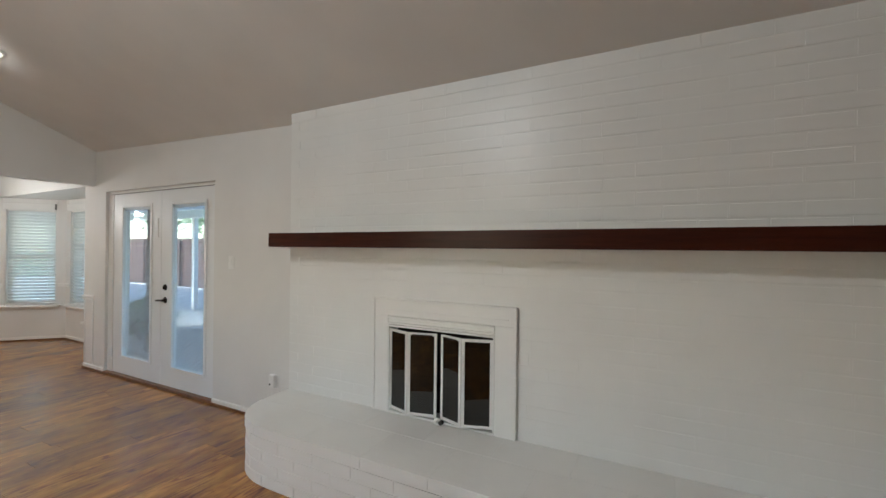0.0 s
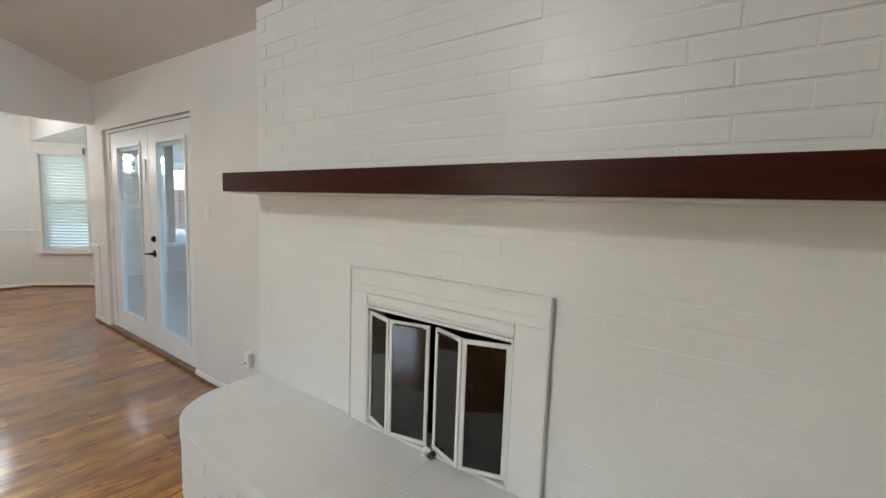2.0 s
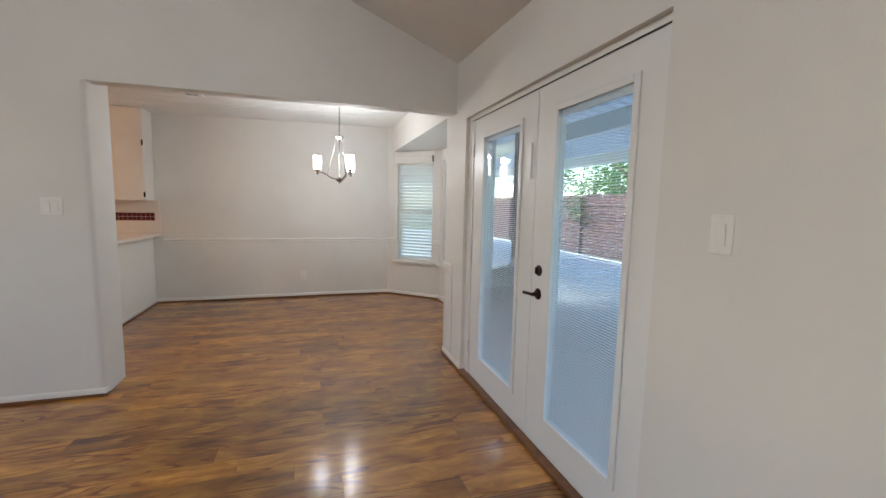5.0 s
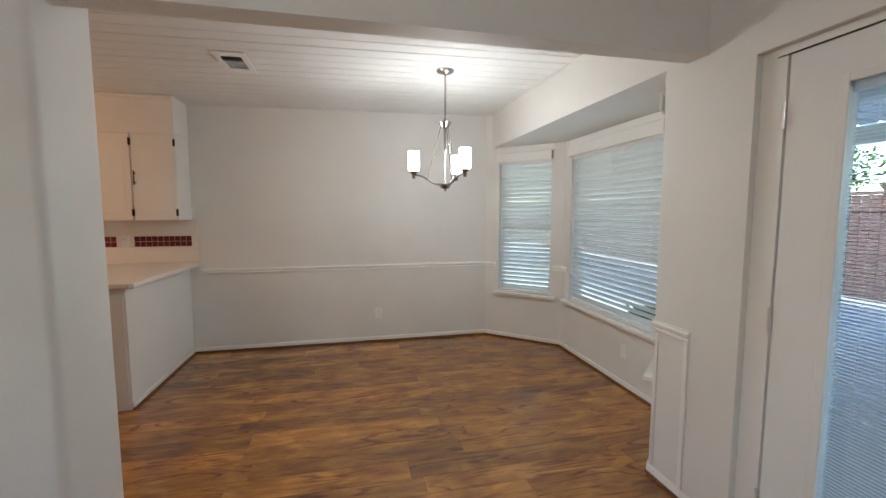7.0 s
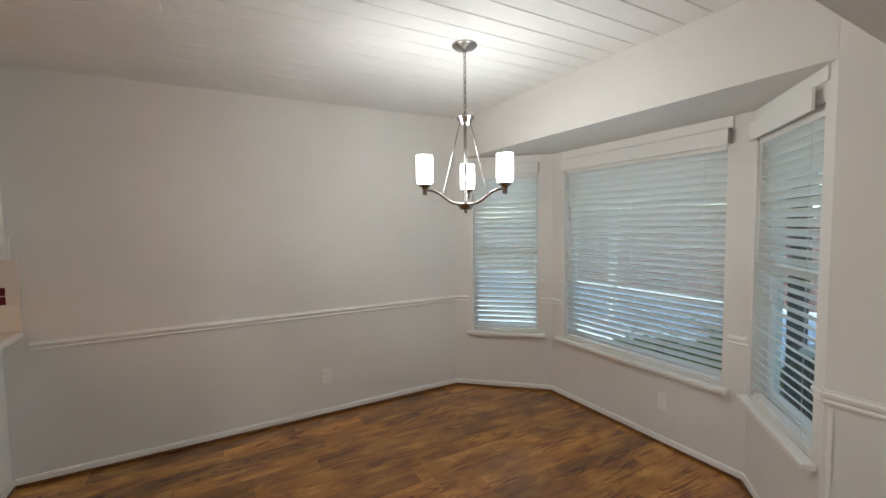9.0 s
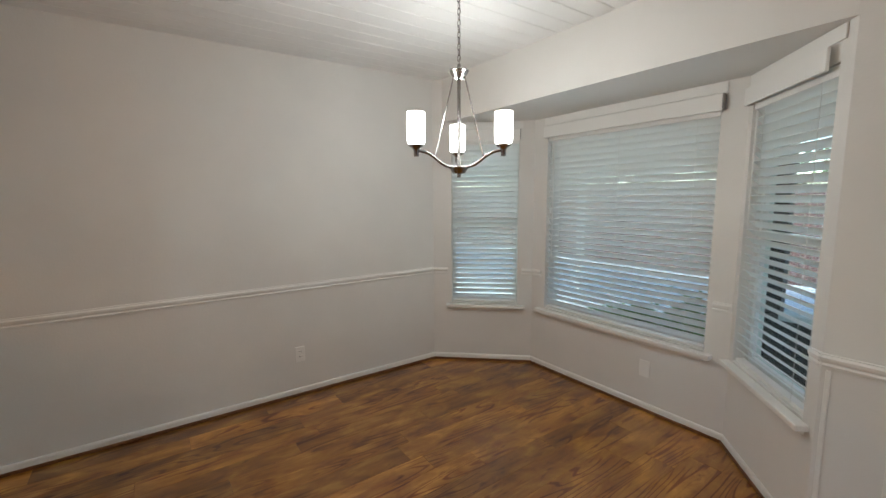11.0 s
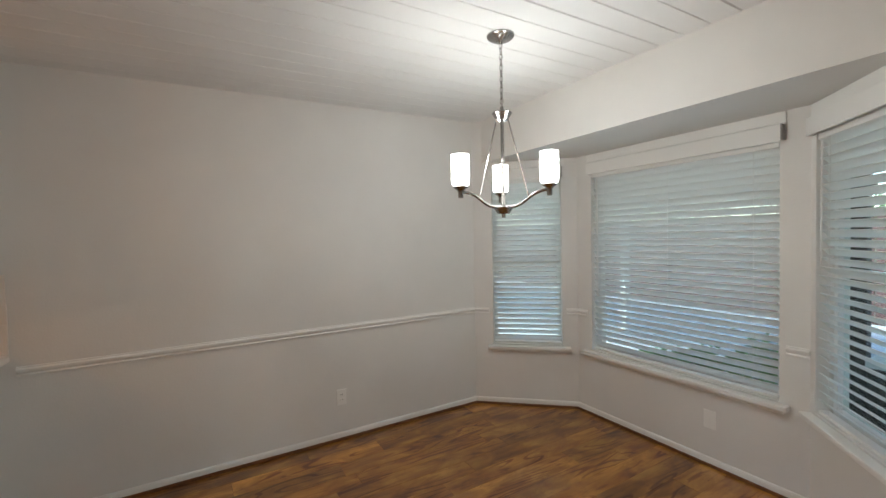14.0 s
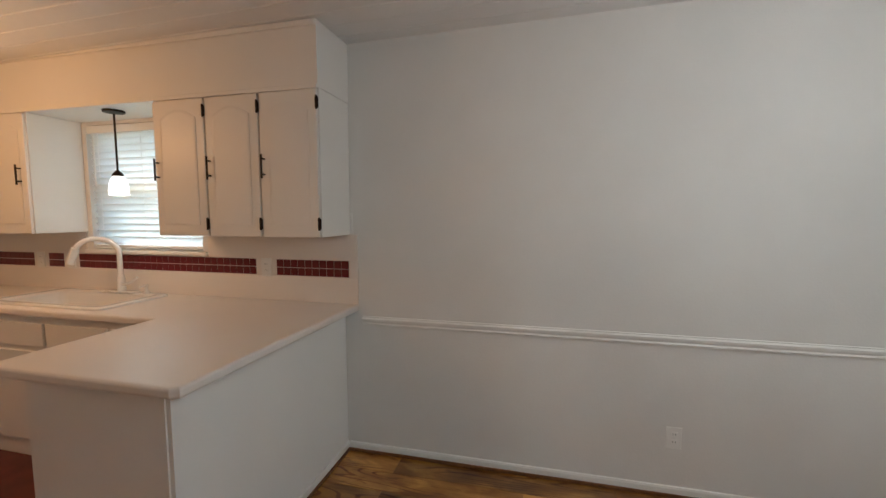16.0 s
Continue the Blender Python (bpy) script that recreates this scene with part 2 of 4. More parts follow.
def grained(name, dark, light, rough, scale, coat=0.0):
    mat, nt, b = material(name, rough)
    v = coords(nt, scale)
    n1 = node(nt, "ShaderNodeTexNoise", Scale=1.0, Detail=6.0, Roughness=0.65, Distortion=0.4)
    nt.links.new(v, n1.inputs["Vector"])
    nt.links.new(ramp(nt, n1.outputs[0], (0.3, dark), (0.7, light)), b.inputs["Base Color"])
    bump(nt, b, n1.outputs[0], 0.12, 0.001)
    b.inputs["Coat Weight"].default_value = coat
    return mat


def metal(name, colour, rough):
    mat, nt, b = material(name, rough, 1.0, colour)
    n1 = node(nt, "ShaderNodeTexNoise", Scale=300.0, Detail=2.0)
    nt.links.new(coords(nt, (1, 1, 0.05)), n1.inputs["Vector"])
    rr = node(nt, "ShaderNodeMapRange")
    rr.inputs[3].default_value, rr.inputs[4].default_value = rough * 0.7, rough * 1.3
    nt.links.new(n1.outputs[0], rr.inputs[0])
    nt.links.new(rr.outputs[0], b.inputs["Roughness"])
    return mat


def glass(name, colour=(1, 1, 1), gloss=0.022):
    """A thin pane: clear, with a mirror's share that grows towards grazing."""
    mat = bpy.data.materials.new(name)
    mat.use_nodes = True
    nt = mat.node_tree
    nt.nodes.clear()
    out = nt.nodes.new("ShaderNodeOutputMaterial")
    t = nt.nodes.new("ShaderNodeBsdfTransparent")
    t.inputs[0].default_value = (*colour, 1)
    g = nt.nodes.new("ShaderNodeBsdfGlossy")
    g.inputs["Roughness"].default_value = 0.01
    lw = nt.nodes.new("ShaderNodeLayerWeight")
    pw = nt.nodes.new("ShaderNodeMath")
    pw.operation, pw.inputs[1].default_value = "POWER", 4.5
    nt.links.new(lw.outputs["Facing"], pw.inputs[0])
    fr = node(nt, "ShaderNodeMapRange")
    fr.inputs[3].default_value, fr.inputs[4].default_value = gloss, 0.75
    nt.links.new(pw.outputs[0], fr.inputs[0])
    mx = nt.nodes.new("ShaderNodeMixShader")
    nt.links.new(fr.outputs[0], mx.inputs[0])
    nt.links.new(t.outputs[0], mx.inputs[1])
    nt.links.new(g.outputs[0], mx.inputs[2])
    nt.links.new(mx.outputs[0], out.inputs[0])
    return mat


def translucent(name, colour, share, rough=0.4):
    mat, nt, b = material(name, rough, 0, colour)
    out = nt.nodes["Material Output"]
    tr = nt.nodes.new("ShaderNodeBsdfTranslucent")
    tr.inputs[0].default_value = (*colour, 1)
    mx = nt.nodes.new("ShaderNodeMixShader")
    mx.inputs[0].default_value = share
    nt.links.new(b.outputs[0], mx.inputs[1])
    nt.links.new(tr.outputs[0], mx.inputs[2])
    nt.links.new(mx.outputs[0], out.inputs[0])
    return mat


def glowing(name, colour, strength):
    mat, nt, b = material(name, 0.3, 0, (0.9, 0.88, 0.84))
    b.inputs["Emission Color"].default_value = (*colour, 1)
    b.inputs["Emission Strength"].default_value = strength
    return mat


FLOOR = floor_wood()
MANTEL = grained("cherry_stain", (0.024, 0.0052, 0.0026), (0.058, 0.0130, 0.0058), 0.32, (2.5, 30, 30))
MANTEL.node_tree.nodes["Principled BSDF"].inputs["Specular IOR Level"].default_value = 0.14
SHOE = grained("shoe_moulding_wood", (0.10, 0.04, 0.015), (0.22, 0.09, 0.03), 0.35, (20, 20, 20))
FENCEW = grained("red_fence_stain", (0.040, 0.017, 0.016), (0.080, 0.036, 0.033), 0.7, (25, 25, 2))
NICKEL = metal("brushed_nickel", (0.33, 0.315, 0.30), 0.25)
BRONZE = metal("dark_bronze", (0.035, 0.026, 0.022), 0.42)
ALU = metal("bright_aluminium", (0.75, 0.75, 0.74), 0.41)
CHROME_DULL = metal("grey_bracket", (0.32, 0.31, 0.29), 0.45)
PANE = glass("window_glass", (0.93, 0.985, 0.975))
DOORGLASS = glass("door_glass", (0.95, 0.975, 0.975))
SMOKED = glass("smoked_glass", (0.10, 0.095, 0.09), 0.075)
SLAT = translucent("blind_slat", (0.87, 0.885, 0.87), 0.48)
MINI = translucent("miniblind_slat", (0.88, 0.90, 0.93), 0.45)
SHADE = glowing("opal_glass_lit", (1.0, 0.95, 0.88), 3.0)
PEND = glowing("pendant_glass_lit", (1.0, 0.90, 0.76), 1.2)
PANEL = glowing("lamp_diffuser_lit", (1.0, 0.95, 0.88), 1.2)
SOOT = grained("sooty_firebrick", (0.012, 0.010, 0.008), (0.06, 0.045, 0.035), 0.9, (9, 9, 9))
DARKWOOD = grained("dark_stained_wood", (0.012, 0.008, 0.006), (0.035, 0.022, 0.016), 0.6, (20, 20, 3))
DARK = material("dark_gap", 0.8, 0, (0.03, 0.028, 0.026))[0]
REDTILE = grained("red_glazed_tile", (0.085, 0.002, 0.006), (0.155, 0.005, 0.012), 0.3, (14, 14, 14))
REDFLOOR = grained("dark_red_floor", (0.09, 0.012, 0.008), (0.16, 0.03, 0.02), 0.3, (6, 6, 6))
GROUT = paint("pale_grout", (0.80, 0.75, 0.70), 0.7, 160, 0.002)
CONCRETE = paint("patio_concrete", (0.40, 0.412, 0.42), 0.85, 30, 0.004, 0.12)
PATIO_WHITE = paint("patio_cover_paint", (0.72, 0.73, 0.72), 0.5, 30, 0.001)
SOIL = grained("lawn_and_soil", (0.030, 0.055, 0.014), (0.075, 0.12, 0.035), 0.95, (3, 3, 3))
BARK = grained("bark", (0.05, 0.035, 0.025), (0.12, 0.09, 0.065), 0.9, (20, 20, 4))
SIDING = paint("outside_siding", (0.42, 0.39, 0.35), 0.75, 20, 0.003, 0.1)
PATIO_ROOF = translucent("patio_roof_sheet", (0.48, 0.52, 0.56), 0.42)
LEAF = translucent("leaf", (0.055, 0.12, 0.030), 0.35, 0.5)
LEAF_PALE = translucent("pale_leaf", (0.12, 0.21, 0.06), 0.35, 0.5)

# ---- large structure ----
floor = structure("floor", prism(bmesh.new(), [(BACK, -4.2), (EAST, -4.2), (EAST, 2.6), (C4[0], 2.6), (C4[0], 3.1), (C2[0], 3.1), (BACK, 2.5)], -0.15, -0.012), DARK, "wood-look laminate floor in warm brown planks", "floor")



def wall(name, p0, p1, z0, z1, holes=(), thick=0.14, label="", mat=None):
    """An upright wall from p0 to p1 whose inner face is that line; it thickens to the line's left."""
    m, length = run(p0, p1)
    return structure(name, pierced(bmesh.new(), m, 0, length, z0, z1, 0, thick, list(holes)), mat or WALL, label or "off-white painted plaster wall", "wall")


wall("wall_north", (C4[0], NORTH), (CHX0, NORTH), 0, 2.58, [(DOOR0 - C4[0], DOOR1 - C4[0], -0.001, DOORZ)])
wall("wall_north_east", (CHX1, NORTH), (EAST, NORTH), 0, 2.5)
wall("wall_back", (BACK, -4.2), C1, 0, 2.55, [(4.2 - 2.60, 4.2 - 1.66, 1.228, 2.085)])
W1, W2, W3 = (0.165, 0.75, 0.535, 1.985), (0.145, 1.412, 0.535, 1.985), (0.045, 0.69, 0.535, 1.985)
wall("wall_bay_west", C1, C2, 0, 2.55, [W1])
wall("wall_bay_middle", C2, C3, 0, 2.3, [W2])
wall("wall_bay_east", C3, C4, 0, 2.3, [W3])
structure("bay_soffit", prism(bmesh.new(), [(C1[0] + 0.05, NORTH), (C4[0] - 0.001, NORTH), (C4[0] - 0.001, 3.2), (C1[0] + 0.05, 3.2)], BAYZ, 2.60), WALL, "painted soffit over the bay window", "soffit")

# dividing wall with its wide opening and a gable that follows the vault
gable = [(NORTH, OPENZ), (NORTH, vault(HEAD, NORTH) + 0.03), (RIDGE, vault(HEAD, RIDGE) + 0.03), (SOUTH, vault(HEAD, SOUTH) + 0.03), (SOUTH, 0), (-0.08, 0), (-0.08, OPENZ)]
structure("wall_dividing", prism(bmesh.new(), gable, HEAD2, HEAD, "x"), WALL, "off-white wall with a wide cased opening", "wall")
quarter = [(math.cos(radians(15 * k)), math.sin(radians(15 * k))) for k in range(7)]
jamb = [(HEAD - 0.03 + 0.03 * c, -0.0805 + 0.03 * n) for c, n in quarter] + [(-5.895 - 0.025 * n, -0.0755 + 0.025 * c) for c, n in quarter] + [(-5.92, -0.95), (HEAD2 - 0.001, -0.95), (HEAD2 - 0.001, -0.0805)]
tagged(part("wall_return", prism(bmesh.new(), jamb, 0, 2.44), WALL, None, "", True), "short off-white wall return with rounded corners", "wall", "", "structure")
wall("wall_south_kitchen", (HEAD2, -4.2), (BACK - 0.14, -4.2), 0, 2.5)
# Unseen opening, added to let daylight into the living room.
SW = [(6.0, 7.6, 0.9, 2.0)]
# Unseen board, added only to block sun at the south opening.
structure("eave_south", boxed(-6.0, EAST, SOUTH - 1.1, SOUTH - 0.15, 2.35, 2.45), TRIM, "added white board that keeps sun off the south opening", "eave")
wall("wall_south", (EAST, SOUTH), (HEAD2, SOUTH), 0, 3.1, SW)
bm = prism(bmesh.new(), [(NORTH + 0.14, 0), (NORTH + 0.14, 2.45), (RIDGE, vault(0, RIDGE) + 0.03), (SOUTH, vault(0, SOUTH) + 0.03), (SOUTH, 0)], EAST, EAST + 0.14, "x")
structure("wall_east", bm, WALL, "off-white painted gable wall", "wall")


def ceiling_sheet(name, xs, ys, height, thick, mat, label):
    b = bmesh.new()
    grid = [[[b.verts.new((x, y, height(x, y) + h)) for h in (0, thick)] for y in ys] for x in xs]
    for i in range(len(xs) - 1):
        for j in range(len(ys) - 1):
            a, c, d, e = grid[i][j], grid[i + 1][j], grid[i + 1][j + 1], grid[i][j + 1]
            b.faces.new((a[0], e[0], d[0], c[0]))
            b.faces.new((a[1], c[1], d[1], e[1]))
    bmesh.ops.recalc_face_normals(b, faces=b.faces[:])
    return structure(name, b, mat, label, "ceiling")


ceiling_sheet("ceiling_vault", [HEAD - 0.04, -2.5, EAST + 0.05], [SOUTH - 0.1, RIDGE, NORTH + 0.1], vault, 0.06, CEIL, "sloping off-white vaulted ceiling")

# planked dining ceiling: each plank with eased edges
bm = bmesh.new()
x = BACK - 0.02
while x < HEAD2 + 0.05:
    w = 0.131
    drop = random.uniform(-0.0012, 0.0012)
    pr = [(x + 0.005, 0.0), (x + w - 0.005, 0.0), (x + w - 0.0012, 0.007), (x + w - 0.0012, 0.03), (x, 0.03), (x, 0.007)]
    a = [bm.verts.new((px, -4.25, flat(-4.25) + pz + drop)) for px, pz in pr]
    c = [bm.verts.new((px, NORTH + 0.1, flat(NORTH + 0.1) + pz + drop)) for px, pz in pr]
    for i in range(6):
        j = (i + 1) % 6
        bm.faces.new((a[i], c[i], c[j], a[j]))
    x += w
box(bm, BACK - 0.1, HEAD2, -4.3, NORTH + 0.1, 2.53, 2.57)
structure("ceiling_planked", bm, PLANK_CEIL, "white painted tongue-and-groove plank ceiling", "ceiling")

# chimney breast, with the firebox cut into it
FB = (-1.405, -0.66, 0.365, 0.935)
m, L = run((CHX0, CHY), (CHX1, CHY))
chimney = structure("wall_chimney", pierced(bmesh.new(), m, 0, L, 0, 2.50, 0, 0.10, [(FB[0] - CHX0, FB[1] - CHX0, FB[2], FB[3])]), BRICKP, "white painted brick chimney breast", "wall")
bm = bmesh.new()
for b in ((FB[0] - 0.05, FB[1] + 0.05, 2.95, 3.0, 0.3, 1.1), (FB[0] - 0.08, FB[0], 2.478, 3.0, 0.3, 1.1), (FB[1], FB[1] + 0.08, 2.478, 3.0, 0.3, 1.1), (FB[0] - 0.05, FB[1] + 0.05, 2.478, 3.0, 0.3, FB[2]), (FB[0] - 0.05, FB[1] + 0.05, 2.478, 3.0, FB[3] + 0.05, 1.1)):
    box(bm, *b)
structure("firebox_lining", bm, SOOT, "soot-dark firebox behind the glass doors", "fireplace")
for x0, x1 in ((CHX0, FB[0] - 0.09), (FB[1] + 0.09, CHX1)):
    structure("wall_chimney_core", boxed(x0, x1, 2.479, 3.1, 0, 2.5), WALL, "masonry behind the chimney breast", "wall")

# skirting: white board over a brown shoe strip
def skirting(p0, p1, s0=0.0, s1=None):
    m, L = run(p0, p1)
    s1 = L if s1 is None else s1
    pr = [(0, 0.020), (-0.011, 0.020), (-0.011, 0.046), (-0.007, 0.056), (0, 0.058)]
    b = bmesh.new()
    prism(b, [(-y, z) for y, z in pr], s0, s1, "x")
    bmesh.ops.transform(b, matrix=m @ Matrix.Diagonal((1, -1, 1, 1)), verts=b.verts[:])
    bmesh.ops.recalc_face_normals(b, faces=b.faces[:])
    structure("baseboard", b, TRIM, "narrow white painted baseboard", "baseboard")
    structure("shoe_moulding", boxed(s0, s1, -0.017, 0, 0, 0.0205, 0.003, m), SHOE, "thin brown wooden shoe strip", "moulding")


for a, b in (((BACK, -0.62), C1), (C1, C2), (C2, C3), (C3, C4), (C4, (DOOR0 - 0.0, NORTH)), ((DOOR1, NORTH), (CHX0, NORTH))):
    skirting(a, b)
skirting((HEAD, SOUTH), (HEAD, -0.052))
skirting((HEAD + 0.011, -0.0505), (HEAD - 0.03, -0.0505))


def rail(p0, p1, s0, s1, z=0.828):
    m, L = run(p0, p1)
    pr = [(0, -0.026), (0.009, -0.026), (0.012, -0.017), (0.008, -0.009), (0.016, 0.002), (0.018, 0.014), (0.010, 0.022), (0.010, 0.028), (0, 0.028)]
    b = prism(bmesh.new(), [(-y, z + h) for y, h in pr], s0, s1, "x")
    bmesh.ops.transform(b, matrix=m, verts=b.verts[:])
    structure("chair_rail", b, TRIM, "white moulded chair rail on the dining wall", "chair rail")


rail((BACK, -0.52), C1, 0, 2.93)
L1, L2, L3 = run(C1, C2)[1], run(C2, C3)[1], run(C3, C4)[1]
rail(C1, C2, 0.0, 0.13)
rail(C1, C2, 0.785, L1)
rail(C2, C3, 0.0, 0.105)
rail(C2, C3, 1.445, L2)
rail(C3, C4, 0.705, L3 + 0.01)
rail((C4[0] - 0.01, NORTH), (0, NORTH), 0, 0.245)
# framed panel under the rail's end
for b in ((0.205, 0.23, -0.010, 0.0, 0.06, 0.802), (0.015, 0.032, -0.007, 0.0, 0.06, 0.79)):
    structure("panel_moulding", boxed(*b[:2], b[2], b[3], b[4], b[5], 0.003, Matrix.Translation((C4[0], NORTH, 0))), TRIM, "white panel moulding under the chair rail", "moulding")
# cove at the head of the dining wall
b = prism(bmesh.new(), [(-0.02, 0), (0, 0), (0, -0.02)], 0, 3.0, "x")
bmesh.ops.transform(b, matrix=Matrix.Translation((BACK, -0.56, flat(0.9) - 0.002)) @ Matrix.Rotation(radians(90), 4, "Z") @ Matrix.Rotation(math.atan(-0.015), 4, "Y"), verts=b.verts[:])
structure("cove_moulding", b, TRIM, "thin white cove along the ceiling", "moulding")

# ---- windows and their blinds ----
def window(n, p0, p1, hole, sill, meeting=True):
    m, L = run(p0, p1)
    s0, s1, z0, z1 = hole
    w = thing("window_%d" % n, (0, 0, 0), "white vinyl window behind a lowered blind", "window", "", "structure")
    fr = bmesh.new()
    for b in ((s0, s0 + 0.035, 0.075, 0.125, z0, z1), (s1 - 0.035, s1, 0.075, 0.125, z0, z1), (s0 + 0.035, s1 - 0.035, 0.075, 0.125, z0, z0 + 0.045), (s0 + 0.035, s1 - 0.035, 0.075, 0.125, z1 - 0.035, z1)):
        box(fr, *b, 0.004, m)
    part("window_frame", fr, TRIM, w)
    zm = (z0 + z1) / 2 + 0.01
    if meeting:
        part("meeting_rail", boxed(s0 + 0.036, s1 - 0.036, 0.07, 0.12, zm - 0.022, zm + 0.022, 0.004, m), TRIM, w)
        for a, c in ((z0 + 0.046, zm - 0.023), (zm + 0.023, z1 - 0.036)):
            part("pane", boxed(s0 + 0.036, s1 - 0.036, 0.098, 0.102, a, c, 0, m), PANE, w).visible_shadow = False
    else:
        part("pane", boxed(s0 + 0.036, s1 - 0.036, 0.098, 0.102, z0 + 0.046, z1 - 0.036, 0, m), PANE, w).visible_shadow = False
    part("window_sill", boxed(sill[0], sill[1], -0.03 if n == 4 else -0.055, -0.001, z0 - 0.035, z0 - 0.006, 0.006, m), TRIM, w)
    part("sill_board", boxed(s0 + 0.001, s1 - 0.001, 0.0, 0.074, z0 - 0.03, z0 + 0.004, 0, m), TRIM, w)
    if n != 4:
        part("apron", boxed(sill[0] + 0.03, sill[1] - 0.03, -0.014, -0.001, z0 - 0.062, z0 - 0.036, 0.003, m), TRIM, w)
    return w


def blind(p0, p1, hole, wand, tilt, val, label, z_top=2.05):
    m, L = run(p0, p1)
    s0, s1, z0, z1 = hole
    b = thing("window_blind", (0, 0, 0), label, "blind", "white slatted blinds")
    b.matrix_world = m
    if val:
        part("valance", boxed(val[0], val[1], -0.040, -0.026, 1.958, z_top, 0.003), TRIM, b)
        part("valance_return", boxed(val[0], val[0] + 0.012, -0.0255, -0.001, 1.958, z_top - 0.002), TRIM, b)
        if val[1] > 0.7:
            part("bracket", boxed(val[1] + 0.0005, val[1] + 0.007, -0.043, -0.001, 1.968, z_top + 0.003, 0.002), CHROME_DULL, b, "grey metal valance bracket")
        part("head_rail", boxed(s0 + 0.006, s1 - 0.006, 0.005, 0.055, z1 - 0.05, z1 - 0.004), TRIM, b)
    pitch = 0.0455
    sl = bmesh.new()
    half, tk = 0.0254, 0.0019
    pr = [(-half, -0.0022), (-half * 0.5, 0.0014), (0, 0.0027), (half * 0.5, 0.0014), (half, -0.0022)]
    prism(sl, [(y, z + tk) for y, z in pr] + [(y, z - tk) for y, z in reversed(pr)], s0 + 0.008, s1 - 0.008, "x")
    me = mesh_of("slat", sl, SLAT, True)
    z = z1 - 0.065
    while z > z0 + 0.045:
        shared("slat", me, pose(0, 0.032 + random.uniform(-0.001, 0.001), z, -tilt + random.uniform(-0.3, 0.3), random.uniform(-0.03, 0.03), 0), b)
        z -= pitch
    part("bottom_rail", boxed(s0 + 0.008, s1 - 0.008, 0.01, 0.055, z0 + 0.008, z0 + 0.026, 0.004), TRIM, b)
    for f in ((0.16, 0.84) if s1 - s0 < 0.8 else (0.1, 0.5, 0.9)):
        s = s0 + f * (s1 - s0)
        t = tube(bmesh.new(), [(s, 0.006, z0 + 0.02), (s, 0.006, z1 - 0.03)], 0.0011, 5)
        tube(t, [(s, 0.058, z0 + 0.02), (s, 0.058, z1 - 0.03)], 0.0011, 5)
        part("ladder_cord", t, PLASTIC, b)
    if wand:
        part("tilt_wand", tube(bmesh.new(), [(s0 + wand[0], 0.0, z1 - 0.06), (s0 + wand[0] + 0.004, -0.004, z1 - 0.06 - wand[1])], 0.0045, 8), PLASTIC, b)
    return b


window(1, C1, C2, W1, (0.118, 0.815))
window(2, C2, C3, W2, (0.075, 1.462), False)
window(3, C3, C4, W3, (0.005, 0.742))
blind(C1, C2, W1, None, 53, (0.145, 0.752), "white faux-wood blind, lowered, slats tilted, narrow bay window")
blind(C2, C3, W2, (0.06, 0.95), 53, (0.13, 1.428), "white faux-wood blind, lowered over the wide bay window")
blind(C3, C4, W3, (0.05, 0.62), 42, (0.03, 0.675), "white faux-wood blind, lowered, half open, showing the dark patio")
for p0, p1, hole in ((C1, C2, W1), (C2, C3, W2), (C3, C4, W3)):
    m, L = run(p0, p1)
    s0, s1, z0, z1 = hole
    e = 0.72 if p0 is C3 else s1 + 0.03
    structure("window_casing", boxed(s0 - 0.03, e, -0.010, -0.001, 2.062, BAYZ - 0.004, 0.002, m), TRIM, "flat white board over the window", "trim")

